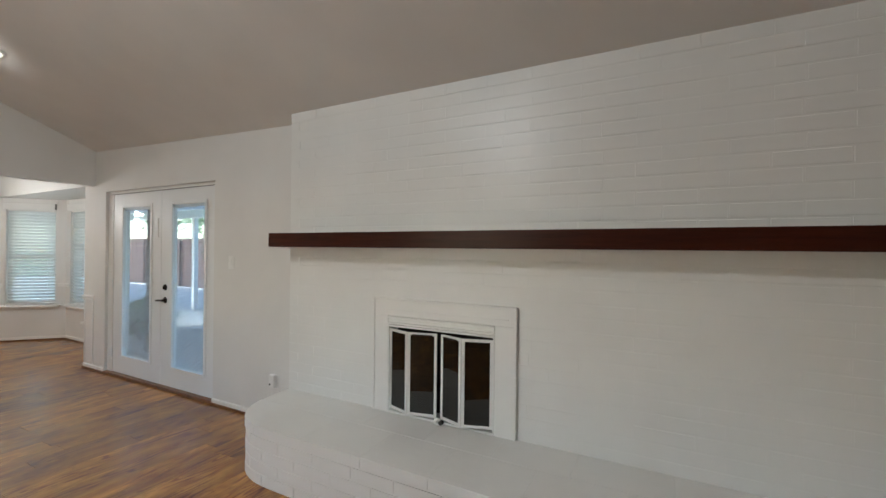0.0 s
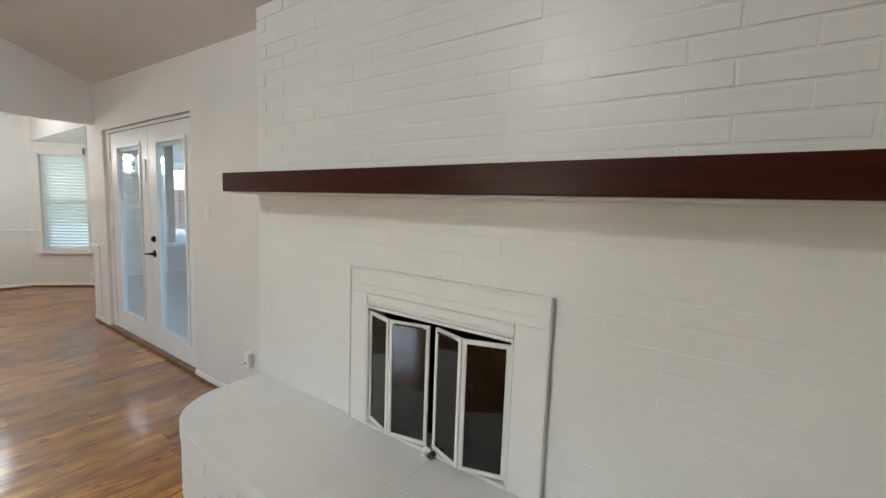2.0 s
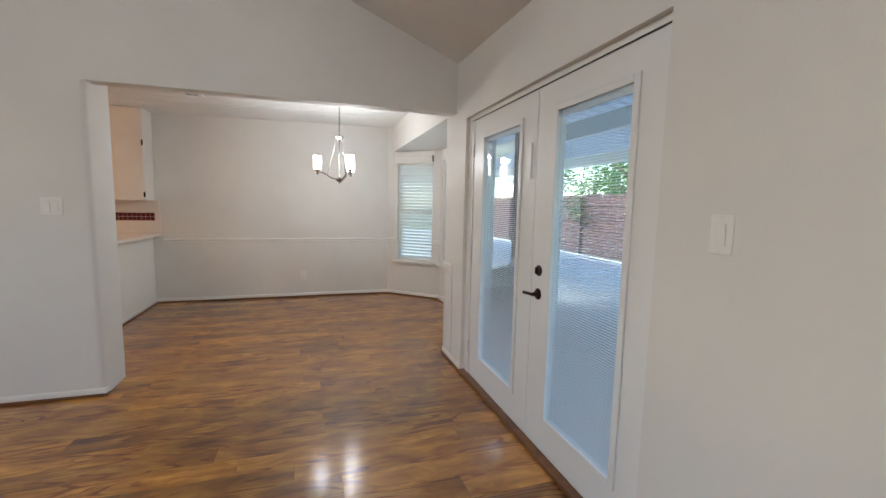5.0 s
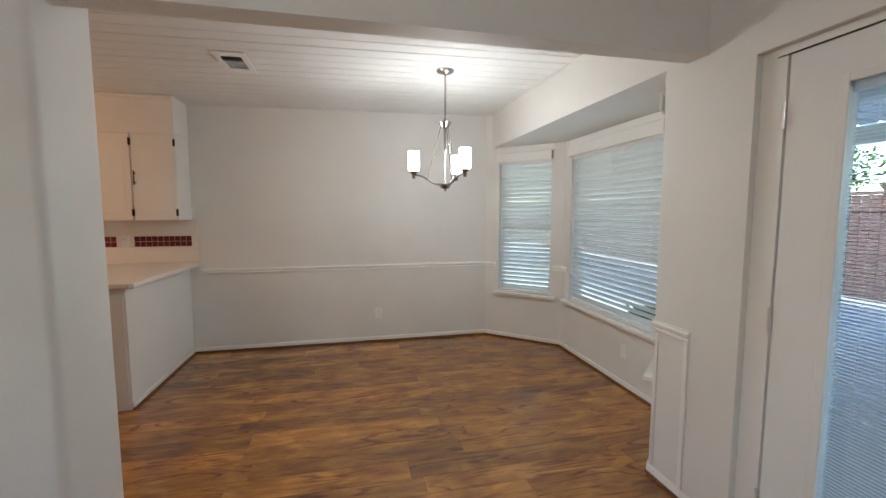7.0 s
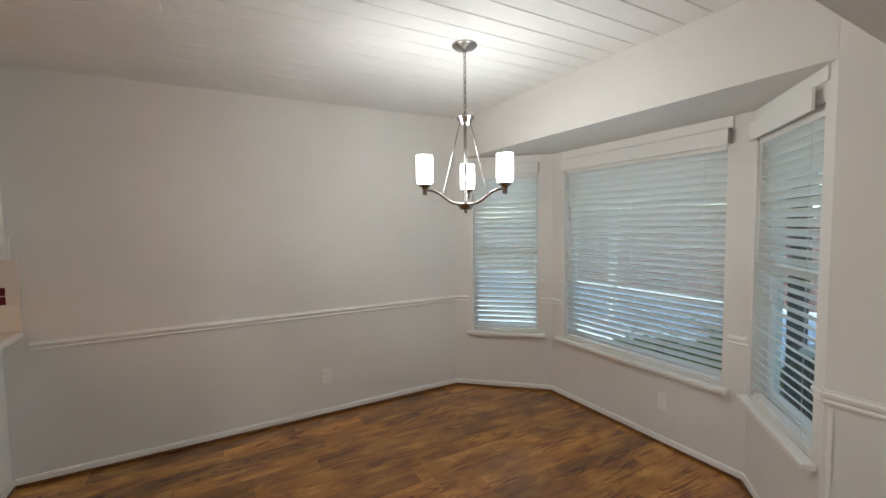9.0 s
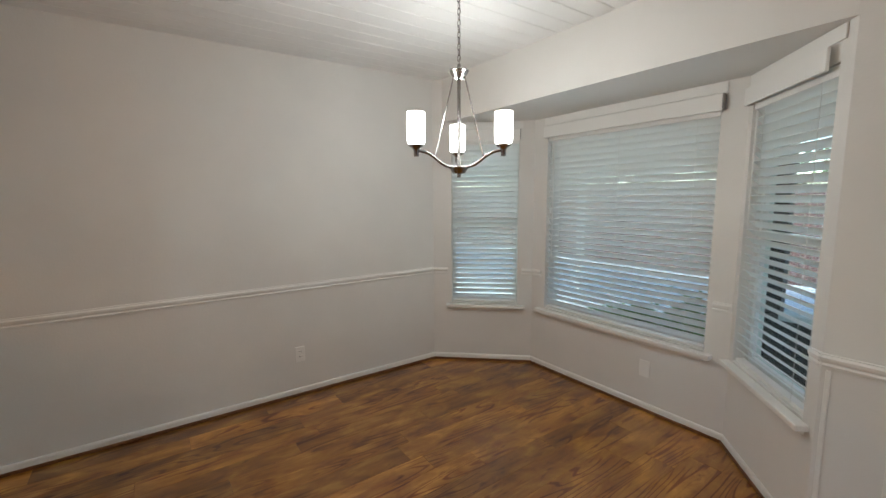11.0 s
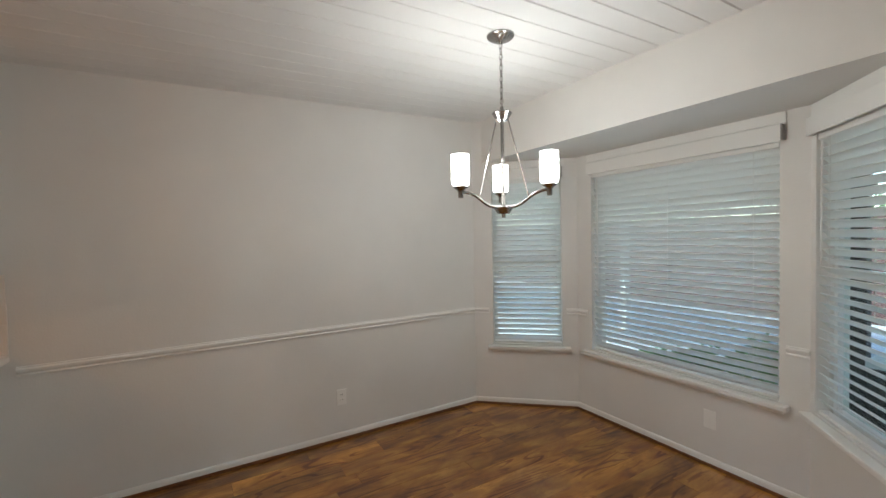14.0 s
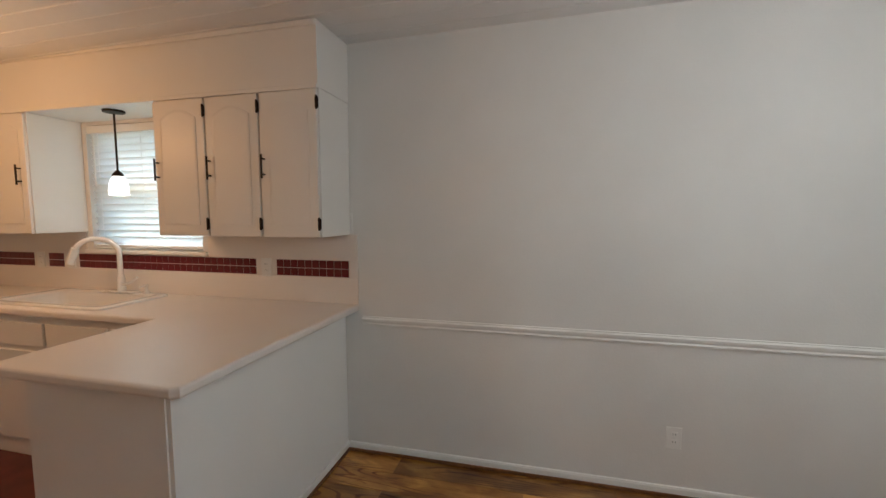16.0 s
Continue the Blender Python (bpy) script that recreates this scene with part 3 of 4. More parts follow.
# ---- French doors ----
def french_door(n, x0, x1, glass0, glass1, tilt):
    y0, y1 = NORTH + 0.035, NORTH + 0.08
    d = thing("door_%d" % n, (x0, y0, 0), "white French door with a full glass pane and inset miniblind", "door", "French doors to the patio", "structure")
    g0, g1 = 0.225, 1.85
    inv = Matrix.Translation((-x0, -y0, 0))
    b = bmesh.new()
    for q in ((x0, glass0, y0, y1, 0.03, 2.0), (glass1, x1, y0, y1, 0.03, 2.0), (glass0, glass1, y0, y1, 0.03, g0), (glass0, glass1, y0, y1, g1, 2.0)):
        box(b, *q, 0, inv)
    part("leaf", b, DOORP, d)
    b = bmesh.new()
    for q in ((glass0 - 0.028, glass0 + 0.006, g0 - 0.028, g1 + 0.028), (glass1 - 0.006, glass1 + 0.028, g0 - 0.028, g1 + 0.028), (glass0 + 0.006, glass1 - 0.006, g0 - 0.028, g0 + 0.006), (glass0 + 0.006, glass1 - 0.006, g1 - 0.006, g1 + 0.028)):
        box(b, q[0], q[1], y0 - 0.011, y0 - 0.001, q[2], q[3], 0.004, inv)
    part("glazing_bead", b, DOORP, d)
    for yy in (y0 + 0.008, y0 + 0.034):
        part("pane", boxed(glass0 + 0.001, glass1 - 0.001, yy, yy + 0.003, g0 + 0.001, g1 - 0.001, 0, inv), DOORGLASS, d).visible_shadow = False
    b = bmesh.new()
    z = g1 - 0.05
    while z > g0 + 0.012:
        box(b, glass0 + 0.008, glass1 - 0.008, -0.0055, 0.0055, -0.0004, 0.0004, 0, inv @ pose(0, y0 + 0.0225, z, tilt, 0, 0))
        z -= 0.0125
    tagged(part("miniblind_slats", b, MINI, d), "", "", "", "stuff")
    part("miniblind_head", boxed(glass0 + 0.004, glass1 - 0.004, y0 + 0.013, y0 + 0.032, g1 - 0.035, g1 - 0.002, 0, inv), MINI, d)
    for f in (0.14, 0.86):
        s = glass0 + f * (glass1 - glass0)
        part("ladder_cord", tube(bmesh.new(), [(s - x0, 0.0165, g0 + 0.01), (s - x0, 0.0165, g1 - 0.03)], 0.0006, 4), PLASTIC, d)
    if n == 1:
        for z in (0.25, 1.0, 1.78):
            part("hinge", tube(bmesh.new(), [(x0 - 0.006 - x0, -0.008, z - 0.05), (x0 - 0.006 - x0, -0.008, z + 0.05)], 0.007, 10), ALU, d, "brushed steel hinge")
        part("slide_bolt", boxed(x1 - 0.052, x1 - 0.04, y0 - 0.012, y0 - 0.001, 1.52, 1.72, 0.004, inv), PLASTIC, d)
    else:
        kx = x0 + 0.075 - x0
        k = lathe(bmesh.new(), [(0.031, 0), (0.031, 0.006), (0.024, 0.011), (0.012, 0.013), (0.011, 0.035)], (0, 0, 0), 24, pose(kx, 0, 0.888, 90))
        part("lever_rose", k, BRONZE, d, "dark bronze rose", True)
        lv = tube(bmesh.new(), curve((kx + 0.008, -0.04, 0.888), (kx - 0.03, -0.045, 0.889), (kx - 0.055, -0.046, 0.886), (kx - 0.088, -0.042, 0.882)), 0.0085, 10)
        part("lever", lv, BRONZE, d, "dark bronze lever handle", True)
        dd = lathe(bmesh.new(), [(0.030, 0), (0.030, 0.006), (0.022, 0.012), (0.0, 0.013)], (0, 0, 0), 24, pose(kx, 0, 1.018, 90))
        box(dd, kx - 0.004, kx + 0.004, -0.026, -0.012, 1.0, 1.036, 0.002)
        part("deadbolt", dd, BRONZE, d, "dark bronze deadbolt", True)
    return d


french_door(1, -5.24, -4.315, -5.045, -4.50, 14)
french_door(2, -4.309, -3.414, -4.115, -3.592, 16)
fr = thing("door_frame", (0, 0, 0), "white painted frame round the French doors", "door frame", "", "structure")
part("jamb", boxed(DOOR0 + 0.001, -5.247, NORTH + 0.03, NORTH + 0.139, 0, DOORZ - 0.03), TRIM, fr)
part("head_jamb", boxed(DOOR0 + 0.001, DOOR1 - 0.001, NORTH + 0.03, NORTH + 0.139, 2.004, DOORZ - 0.001), TRIM, fr)
part("weather_strip", boxed(DOOR0 + 0.06, DOOR1 - 0.001, NORTH + 0.029, NORTH + 0.034, 2.0, 2.005), DARK, fr, "dark weather strip")
part("threshold", boxed(DOOR0 + 0.001, DOOR1 - 0.001, NORTH - 0.012, NORTH + 0.139, 0.0, 0.028, 0.006), SHOE, fr, "brown wooden threshold")

# ---- lamps of the place, plus an added fill at the south opening ----
WARM = (1.0, 0.49, 0.19)
# Fill lamp in the added south opening, to brighten the living room.
for s0, s1, z0, z1 in SW:
    xm = EAST - (s0 + s1) / 2
    area("south_window_light", (xm, SOUTH - 0.05, 1.45), (xm, 0, 1.3), s1 - s0 - 0.05, 1.05, SOUTHW, (1.0, 0.985, 0.96))
CH = Vector((-7.09, 1.63, 0))
for k in range(3):
    a = radians(144 + 120 * k)
    bulb("chandelier_bulb", (CH.x + 0.238 * math.cos(a), CH.y + 0.238 * math.sin(a), 1.935), BULBW, (1.0, 0.965, 0.915), 0.04)
bulb("kitchen_ceiling_light", (-7.15, -2.45, 2.02), KITCHW, WARM, 0.12)
bulb("living_ceiling_lamp", (-1.65, -0.65, 2.92), LIVINGW, (1.0, 0.985, 0.95), 0.10)
bulb("sink_pendant_bulb", (-8.27, -2.07, 1.60), 0.18, (1.0, 0.86, 0.68), 0.03)

# ---- living room: hearth ----
HZ = 0.355
arc = curve((CHX0 + 0.005, CHY - 0.001, 0), (CHX0 - 0.005, 2.05, 0), (-2.26, 1.80, 0), (-1.88, 1.80, 0), 12)
OUT = [(p.x, p.y) for p in arc] + [(0.95, 1.80), (1.05, 1.86), (1.10, 1.98), (1.10, CHY - 0.001)]


def inset(poly, d):
    """A convex outline drawn in by d, its last edge (on the wall) kept."""
    n, out = len(poly), []
    cx, cy = sum(p[0] for p in poly) / n, sum(p[1] for p in poly) / n
    for i in range(n):
        x, y = poly[i]
        if i in (0, n - 1):
            out.append((x + (d if i == 0 else -d), y))
            continue
        a, b = Vector(poly[i - 1]), Vector(poly[i + 1])
        t = (b - a).normalized()
        nrm = Vector((-t.y, t.x))
        out.append((x + nrm.x * d, y + nrm.y * d))
    return out


def clip(poly, x0, x1, y0, y1):
    for axis, lim, sign in ((0, x0, 1), (0, x1, -1), (1, y0, 1), (1, y1, -1)):
        res = []
        for i in range(len(poly)):
            p, q = poly[i - 1], poly[i]
            a, b = sign * (p[axis] - lim), sign * (q[axis] - lim)
            if (a < 0) != (b < 0):
                t = a / (a - b)
                res.append((p[0] + t * (q[0] - p[0]), p[1] + t * (q[1] - p[1])))
            if b >= 0:
                res.append(q)
        poly = res
        if not poly:
            return []
    return poly


hearth = thing("fireplace_hearth", (-0.6, 2.1, 0), "raised white painted brick hearth with a rounded end", "hearth")
inv = Matrix.Translation((0.6, -2.1, 0))


def hpart(name, b, parent=None, smooth=False):
    bmesh.ops.transform(b, matrix=inv, verts=b.verts[:])
    return part(name, b, HEARTHP, parent or hearth, "", smooth)


hpart("core", prism(bmesh.new(), inset(OUT, 0.005), 0, HZ - 0.002))
# courses of the hearth's face, brick by brick
lengths = [0.0]
for a, b in zip(OUT, OUT[1:]):
    lengths.append(lengths[-1] + math.dist(a, b))


def along(s):
    for i in range(len(OUT) - 1):
        if s <= lengths[i + 1]:
            f = (s - lengths[i]) / (lengths[i + 1] - lengths[i])
            return tuple(OUT[i][k] + f * (OUT[i + 1][k] - OUT[i][k]) for k in (0, 1))
    return OUT[-1]


for c in range(4):
    z0 = 0.004 + c * 0.0725
    s = -0.13 * (c % 2)
    while s < lengths[-1] - 0.05:
        a, e = max(s, 0) + 0.004, min(s + 0.266, lengths[-1]) - 0.004
        if e - a > 0.03:
            pts = [along(a + (e - a) * k / 5) for k in range(6)]
            ins = []
            for k in range(6):
                p, q = Vector(pts[max(k - 1, 0)]), Vector(pts[min(k + 1, 5)])
                t = (q - p).normalized()
                ins.append((pts[k][0] - t.y * 0.03, pts[k][1] + t.x * 0.03))
            hpart("brick", prism(bmesh.new(), pts + ins[::-1], z0, z0 + 0.064))
        s += 0.27
cap = [(p[0], p[1]) for p in inset(OUT, -0.004)]
for r, (y0, y1) in enumerate(((1.70, 2.115), (2.1185, CHY - 0.001))):
    x = -2.42 + 0.13 * r
    while x < 1.12:
        w = random.choice((0.40, 0.42, 0.44))
        c = clip(cap, x + 0.0014, x + w - 0.0014, y0, y1)
        if len(c) > 2:
            b = prism(bmesh.new(), c, HZ - 0.062, HZ)
            top = [e for e in b.edges if all(v.co.z > HZ - 0.03 for v in e.verts)]
            bmesh.ops.bevel(b, geom=top, offset=0.003, segments=3, profile=0.5, affect="EDGES")
            hpart("cap_brick", b, None, False)
        x += w
for b in hearth.children:
    b.location = (0, 0, 0)

# ---- fireplace front ----
fp = thing("fireplace_surround", (-1.03, CHY, HZ), "white painted fireplace surround, folding glass doors ajar", "fireplace")
inv = Matrix.Translation((1.03, -CHY, -HZ))


def fpart(name, b, mat, label="", parent=None, smooth=False):
    bmesh.ops.transform(b, matrix=inv, verts=b.verts[:])
    return part(name, b, mat, parent or fp, label, smooth)


Y0 = CHY - 0.022
fpart("side_board", boxed(-1.512, -1.405, Y0, CHY - 0.002, HZ + 0.001, 0.99, 0.003), TRIM)
fpart("side_board", boxed(-0.66, -0.537, Y0, CHY - 0.002, HZ + 0.001, 0.99, 0.003), TRIM)
fpart("top_board", boxed(-1.512, -0.537, Y0, CHY - 0.002, 0.991, 1.092, 0.003), TRIM)
fpart("top_board_bead", boxed(-1.47, -0.575, Y0 - 0.005, Y0 - 0.001, 1.022, 1.030, 0.002), TRIM)
fpart("backband", boxed(-1.521, -1.507, Y0 - 0.008, CHY - 0.002, HZ + 0.001, 1.104, 0.003), TRIM)
fpart("backband", boxed(-0.542, -0.528, Y0 - 0.008, CHY - 0.002, HZ + 0.001, 1.104, 0.003), TRIM)
fpart("backband", boxed(-1.506, -0.543, Y0 - 0.008, CHY - 0.002, 1.091, 1.104, 0.003), TRIM)
cove = [(Y0 + 0.002, 0.934), (Y0 - 0.004, 0.940), (Y0 - 0.004, 0.947), (Y0 + 0.004, 0.950), (Y0 + 0.004, 0.953), (Y0 + 0.002, 0.962), (Y0 + 0.004, 0.971), (Y0 + 0.004, 0.974), (Y0 - 0.004, 0.977), (Y0 - 0.004, 0.984), (Y0 + 0.002, 0.989), (CHY - 0.007, 0.989), (CHY - 0.007, 0.934)]
fpart("cove_strip", prism(bmesh.new(), cove, -1.402, -0.663, "x"), TRIM)
fpart("strip_backing", boxed(-1.404, -0.661, CHY - 0.006, CHY + 0.01, 0.931, 0.99), TRIM)
fpart("door_track", boxed(-1.404, -0.661, Y0 - 0.004, CHY + 0.03, 0.919, 0.932, 0.002), TRIM)
fpart("door_track", boxed(-1.404, -0.661, Y0 - 0.006, CHY + 0.03, 0.358, 0.372, 0.002), TRIM)
fpart("door_stile", boxed(-1.404, -1.395, Y0, CHY + 0.02, 0.373, 0.918), TRIM)
fpart("door_stile", boxed(-0.670, -0.661, Y0, CHY + 0.02, 0.373, 0.918), TRIM)
YD = CHY - 0.004
PTS = [(-1.394, YD), (-1.226, YD - 0.055), (-1.036, YD - 0.012), (-1.012, YD - 0.006), (-0.848, YD - 0.062), (-0.671, YD - 0.006)]
for i, (a, b) in enumerate(((0, 1), (1, 2), (3, 4), (4, 5))):
    m, L = run(PTS[a], PTS[b])
    z0, z1 = 0.386, 0.905
    leaf = fpart("folding_door", boxed(0.002, 0.019, -0.006, 0.006, z0, z1, 0.002, m), TRIM)
    for q in ((L - 0.019, L - 0.002, z0, z1), (0.0195, L - 0.0195, z0, z0 + 0.017), (0.0195, L - 0.0195, z1 - 0.017, z1)):
        fpart("door_rail", boxed(q[0], q[1], -0.006, 0.006, q[2], q[3], 0.002, m), TRIM, "", leaf)
    fpart("glass", boxed(0.0195, L - 0.0195, -0.002, 0.002, z0 + 0.0175, z1 - 0.0175, 0, m), SMOKED, "smoked glass", leaf)
    if i in (1, 2):
        fpart("pull_handle", tube(bmesh.new(), [m @ Vector((0.035, -0.016, z1 - 0.012)), m @ Vector((L - 0.03, -0.016, z1 - 0.012))], 0.004, 8), BRONZE, "brown pull bar", leaf)
key = lathe(bmesh.new(), [(0.022, 0), (0.022, 0.004), (0.012, 0.009), (0.008, 0.03)], (0, 0, 0), 20, pose(-1.02, Y0 - 0.014, HZ + 0.020, 90))
fpart("gas_key_plate", key, PLASTIC, "small white gas key plate", None, True)
# Solid dark peg: its colour stands for the shade inside the key hole.
fpart("key_socket", lathe(bmesh.new(), [(0.013, 0), (0.013, 0.026)], (0, 0, 0), 16, pose(-0.992, Y0 - 0.006, HZ + 0.018, 90)), DARK, "dark peg standing for the unlit gas key hole")

shelf = thing("mantel_shelf", (-0.665, CHY, 1.43), "dark cherry-stained wooden mantel beam on white brick", "mantel")
part("beam", boxed(-1.66, 1.650, -0.21, -0.001, 0.005, 0.103, 0.004), MANTEL, shelf)
part("caulk_line", boxed(-1.64, 1.64, -0.02, -0.002, 0.1035, 0.112, 0.003), TRIM, shelf)
part("under_cleat", boxed(-1.62, 1.62, -0.185, -0.002, -0.003, 0.0045), TRIM, shelf)

# ---- wall plates ----
def plate(name, at, rz, label, category, w=0.072, h=0.116, kind="outlet", gang=1):
    t = thing(name, at, label, category, "", "", rz)
    part("cover_plate", boxed(-w / 2, w / 2, -0.006, -0.0005, -h / 2, h / 2, 0.0025), PLASTIC, t)
    if kind == "outlet":
        for z in (-0.02, 0.02):
            s = part("socket", boxed(-0.017, 0.017, -0.0085, -0.0065, z - 0.014, z + 0.014, 0.0008), PLASTIC, t)
            # Slots are raised dark blocks, coloured as the shade inside the holes.
            for x in (-0.006, 0.006):
                part("slot", boxed(x - 0.0012, x + 0.0012, -0.0092, -0.0086, z - 0.002, z + 0.006), DARK, s, "dark slot")
    elif kind == "switch":
        for g in range(gang):
            x = (g - (gang - 1) / 2) * 0.046
            part("rocker", boxed(x - 0.0165, x + 0.0165, -0.004, 0.0, -0.033, 0.033, 0.0015, pose(0, -0.0075, 0, 5)), PLASTIC, t)
    for z in ((-0.05, 0.05) if kind == "switch" else (0.0,)):
        part("screw", lathe(bmesh.new(), [(0.003, 0), (0.003, 0.001)], (0, 0, 0), 10, pose(0, -0.0062, z, 90)), ALU, t)
    return t


plate("wall_outlet", (BACK, 1.197, 0.318), 90, "white duplex outlet low on the dining wall", "outlet")
m, _ = run(C2, C3)
plate("blank_plate", tuple(m @ Vector((1.05, 0, 0.30))), -0.5, "white blank plate under the bay window", "wall plate", kind="blank")
plate("light_switch", (-3.165, NORTH, 1.295), 0, "white rocker switch beside the French door", "switch", kind="switch")
plate("double_switch", (HEAD, -0.270, 1.306), 90, "white double rocker switch by the opening", "switch", 0.118, 0.118, "switch", 2)
plate("wall_outlet", (-2.60, NORTH, 0.335), 0, "white outlet beside the hearth", "outlet")
pi = thing("plug_in_device", (-2.60, NORTH - 0.01, 0.345), "white plug-in box with a small round vent", "plug-in device")
part("case", boxed(-0.03, 0.03, -0.034, 0, -0.05, 0.052, 0.008), PLASTIC, pi)
part("indicator", lathe(bmesh.new(), [(0.008, 0), (0.008, 0.002)], (0, 0, 0), 14, pose(-0.012, -0.0342, -0.025, 90)), DARK, pi, "small dark round eye")
plate("small_wall_plate", (BACK, -0.586, 1.41), 90, "narrow white plate beside the cabinet", "wall plate", 0.024, 0.125, "blank")

# square ceiling lamp on the slope
slope = math.degrees(math.atan(0.412))
lamp = thing("ceiling_lamp", (-4.52, 1.23, vault(-4.52, 1.23) - 0.002), "square white flush ceiling lamp, lit", "ceiling lamp")
lamp.rotation_euler = (radians(-slope), 0, 0)
part("base", boxed(-0.17, 0.17, -0.17, 0.17, -0.025, -0.006, 0.004), PLASTIC, lamp)
part("diffuser", boxed(-0.155, 0.155, -0.155, 0.155, -0.06, -0.0255, 0.012), PANEL, lamp, "glowing opal diffuser")

# ---- dining room ----
ch = thing("chandelier", (CH.x, CH.y, flat(CH.y)), "brushed nickel chandelier with three lit opal glass shades", "chandelier")
D = flat(CH.y)
part("canopy", lathe(bmesh.new(), [(0.068, -0.001), (0.067, -0.008), (0.055, -0.018), (0.020, -0.024), (0.009, -0.034), (0.0, -0.036)], (0, 0, 0), 28), NICKEL, ch, "", True)
z = -0.034
k = 0
while z > -0.33:
    ring = [(0.0085 * math.cos(2 * math.pi * i / 12), 0, -0.016 + 0.017 * math.sin(2 * math.pi * i / 12)) for i in range(13)]
    b = tube(bmesh.new(), ring, 0.0021, 6)
    bmesh.ops.transform(b, matrix=pose(0, 0, z, 0, 0, 90 * (k % 2) + 20), verts=b.verts[:])
    part("chain_link", b, NICKEL, ch, "", True)
    z -= 0.027
    k += 1
part("cord", tube(bmesh.new(), [(0.004, 0, -0.03), (-0.004, 0.003, -0.2), (0.002, 0, -0.36)], 0.002, 6), NICKEL, ch)
ZC = 2.085 - D
part("top_collar", lathe(bmesh.new(), [(0.008, 0.04), (0.010, 0.02), (0.020, 0.012), (0.046, 0.012), (0.050, 0.006), (0.036, -0.016), (0.030, -0.028), (0.012, -0.032), (0.0, -0.032)], (0, 0, ZC), 28), NICKEL, ch, "", True)
part("centre_stem", lathe(bmesh.new(), [(0.0, -0.03), (0.009, -0.03), (0.009, 1.66 - 2.085), (0.013, 1.655 - 2.085), (0.013, 1.62 - 2.085)], (0, 0, ZC), 18), NICKEL, ch, "", True)
part("bottom_hub", lathe(bmesh.new(), [(0.0, -0.04), (0.009, -0.04), (0.010, -0.022), (0.030, -0.020), (0.046, 0.004), (0.048, 0.010), (0.030, 0.014), (0.012, 0.02), (0.0, 0.02)], (0, 0, 1.618 - D), 28), NICKEL, ch, "", True)
for k in range(3):
    a = radians(144 + 120 * k)
    c, s = math.cos(a), math.sin(a)
    def at(r, z):
        return (r * c, r * s, z - D)
    arm = part("arm", tube(bmesh.new(), curve(at(0.02, 1.632), at(0.12, 1.615), at(0.12, 1.70), at(0.238, 1.700), 18), 0.0075, 10), NICKEL, ch, "", True)
    part("stay_rod", tube(bmesh.new(), [at(0.030, 2.07), at(0.135, 1.672)], 0.0033, 8), NICKEL, ch, "", True)
    cup = part("lamp_cup", lathe(bmesh.new(), [(0.0, -0.035), (0.012, -0.035), (0.013, -0.005), (0.020, 0.004), (0.034, 0.013), (0.036, 0.019), (0.0, 0.019)], at(0.238, 1.706), 20), NICKEL, ch, "", True)
    g = bmesh.new()
    lathe(g, [(0.029, 0.0), (0.038, 0.004), (0.0415, 0.012), (0.043, 0.03), (0.043, 0.147), (0.040, 0.147), (0.040, 0.03), (0.038, 0.012), (0.029, 0.008)], at(0.238, 1.727), 28)
    part("shade", g, SHADE, ch, "lit white opal glass cylinder", True).visible_shadow = False

vent = thing("ceiling_vent", (-7.17, 0.165, flat(0.165)), "white ceiling air register with a dark slot", "vent")
fb = bmesh.new()
for q in ((-0.205, -0.125, -0.105, 0.105), (0.125, 0.205, -0.105, 0.105), (-0.125, 0.125, -0.105, -0.065), (-0.125, 0.125, 0.065, 0.105)):
    box(fb, q[0], q[1], q[2], q[3], -0.010, -0.001, 0.002)
part("frame", fb, PLASTIC, vent)
# No recess here: a dark sheet carries the shade of the duct.
part("duct", boxed(-0.124, 0.124, -0.064, 0.064, -0.003, -0.0008), DARK, vent, "flat dark sheet standing for the unlit duct")
for k in range(9):
    part("fin", boxed(-0.10, 0.035, -0.0012, 0.0012, -0.009, -0.0032, 0, pose(0.0, -0.056 + 0.014 * k, 0, 0, 0, 0)), PLASTIC, vent)
for k in range(3):
    part("louver", boxed(-0.012, 0.012, -0.062, 0.062, -0.0008, 0.0008, 0, pose(0.055 + 0.016 * k, 0, -0.007, 0, 40, 0)), CHROME_DULL, vent)

# ---- kitchen ----
KC = -0.592
# soffit over the wall cabinets
structure("kitchen_soffit", boxed(BACK, -8.145, -4.2, -0.590, 2.108, 2.436), CAB, "painted soffit over the wall cabinets", "soffit")
structure("soffit_trim", boxed(-8.144, -8.132, -4.2, -0.590, 2.10, 2.122, 0.003), CAB, "thin painted strip under the soffit", "trim")
structure("soffit_cove", boxed(-8.144, -8.128, -4.2, -0.590, 2.405, 2.432, 0.004), CAB, "thin painted cove over the soffit", "trim")
structure("kitchen_floor", boxed(BACK, -5.93, -4.2, -1.33, -0.006, 0.004), REDFLOOR, "dark red kitchen floor", "floor")


def arched_panel(b, w, h, m):
    """A raised field with an arched head on a door's face."""
    x0, x1, z0, z1 = 0.055, w - 0.055, 0.06, h - 0.10
    pts = [(x0, z0), (x1, z0), (x1, z1)]
    for k in range(1, 12):
        f = k / 12
        pts.append((x1 + (x0 - x1) * f, z1 + 0.045 * math.sin(math.pi * f)))
    pts.append((x0, z1))
    prism(b, pts, -0.0035, -0.0005, "y")
    fs = [f for f in b.faces if len(f.verts) > 8 and f.calc_center_median().y < -0.003]
    bmesh.ops.inset_region(b, faces=fs, thickness=0.014, depth=0.0015)
    bmesh.ops.transform(b, matrix=m, verts=b.verts[:])
    return b


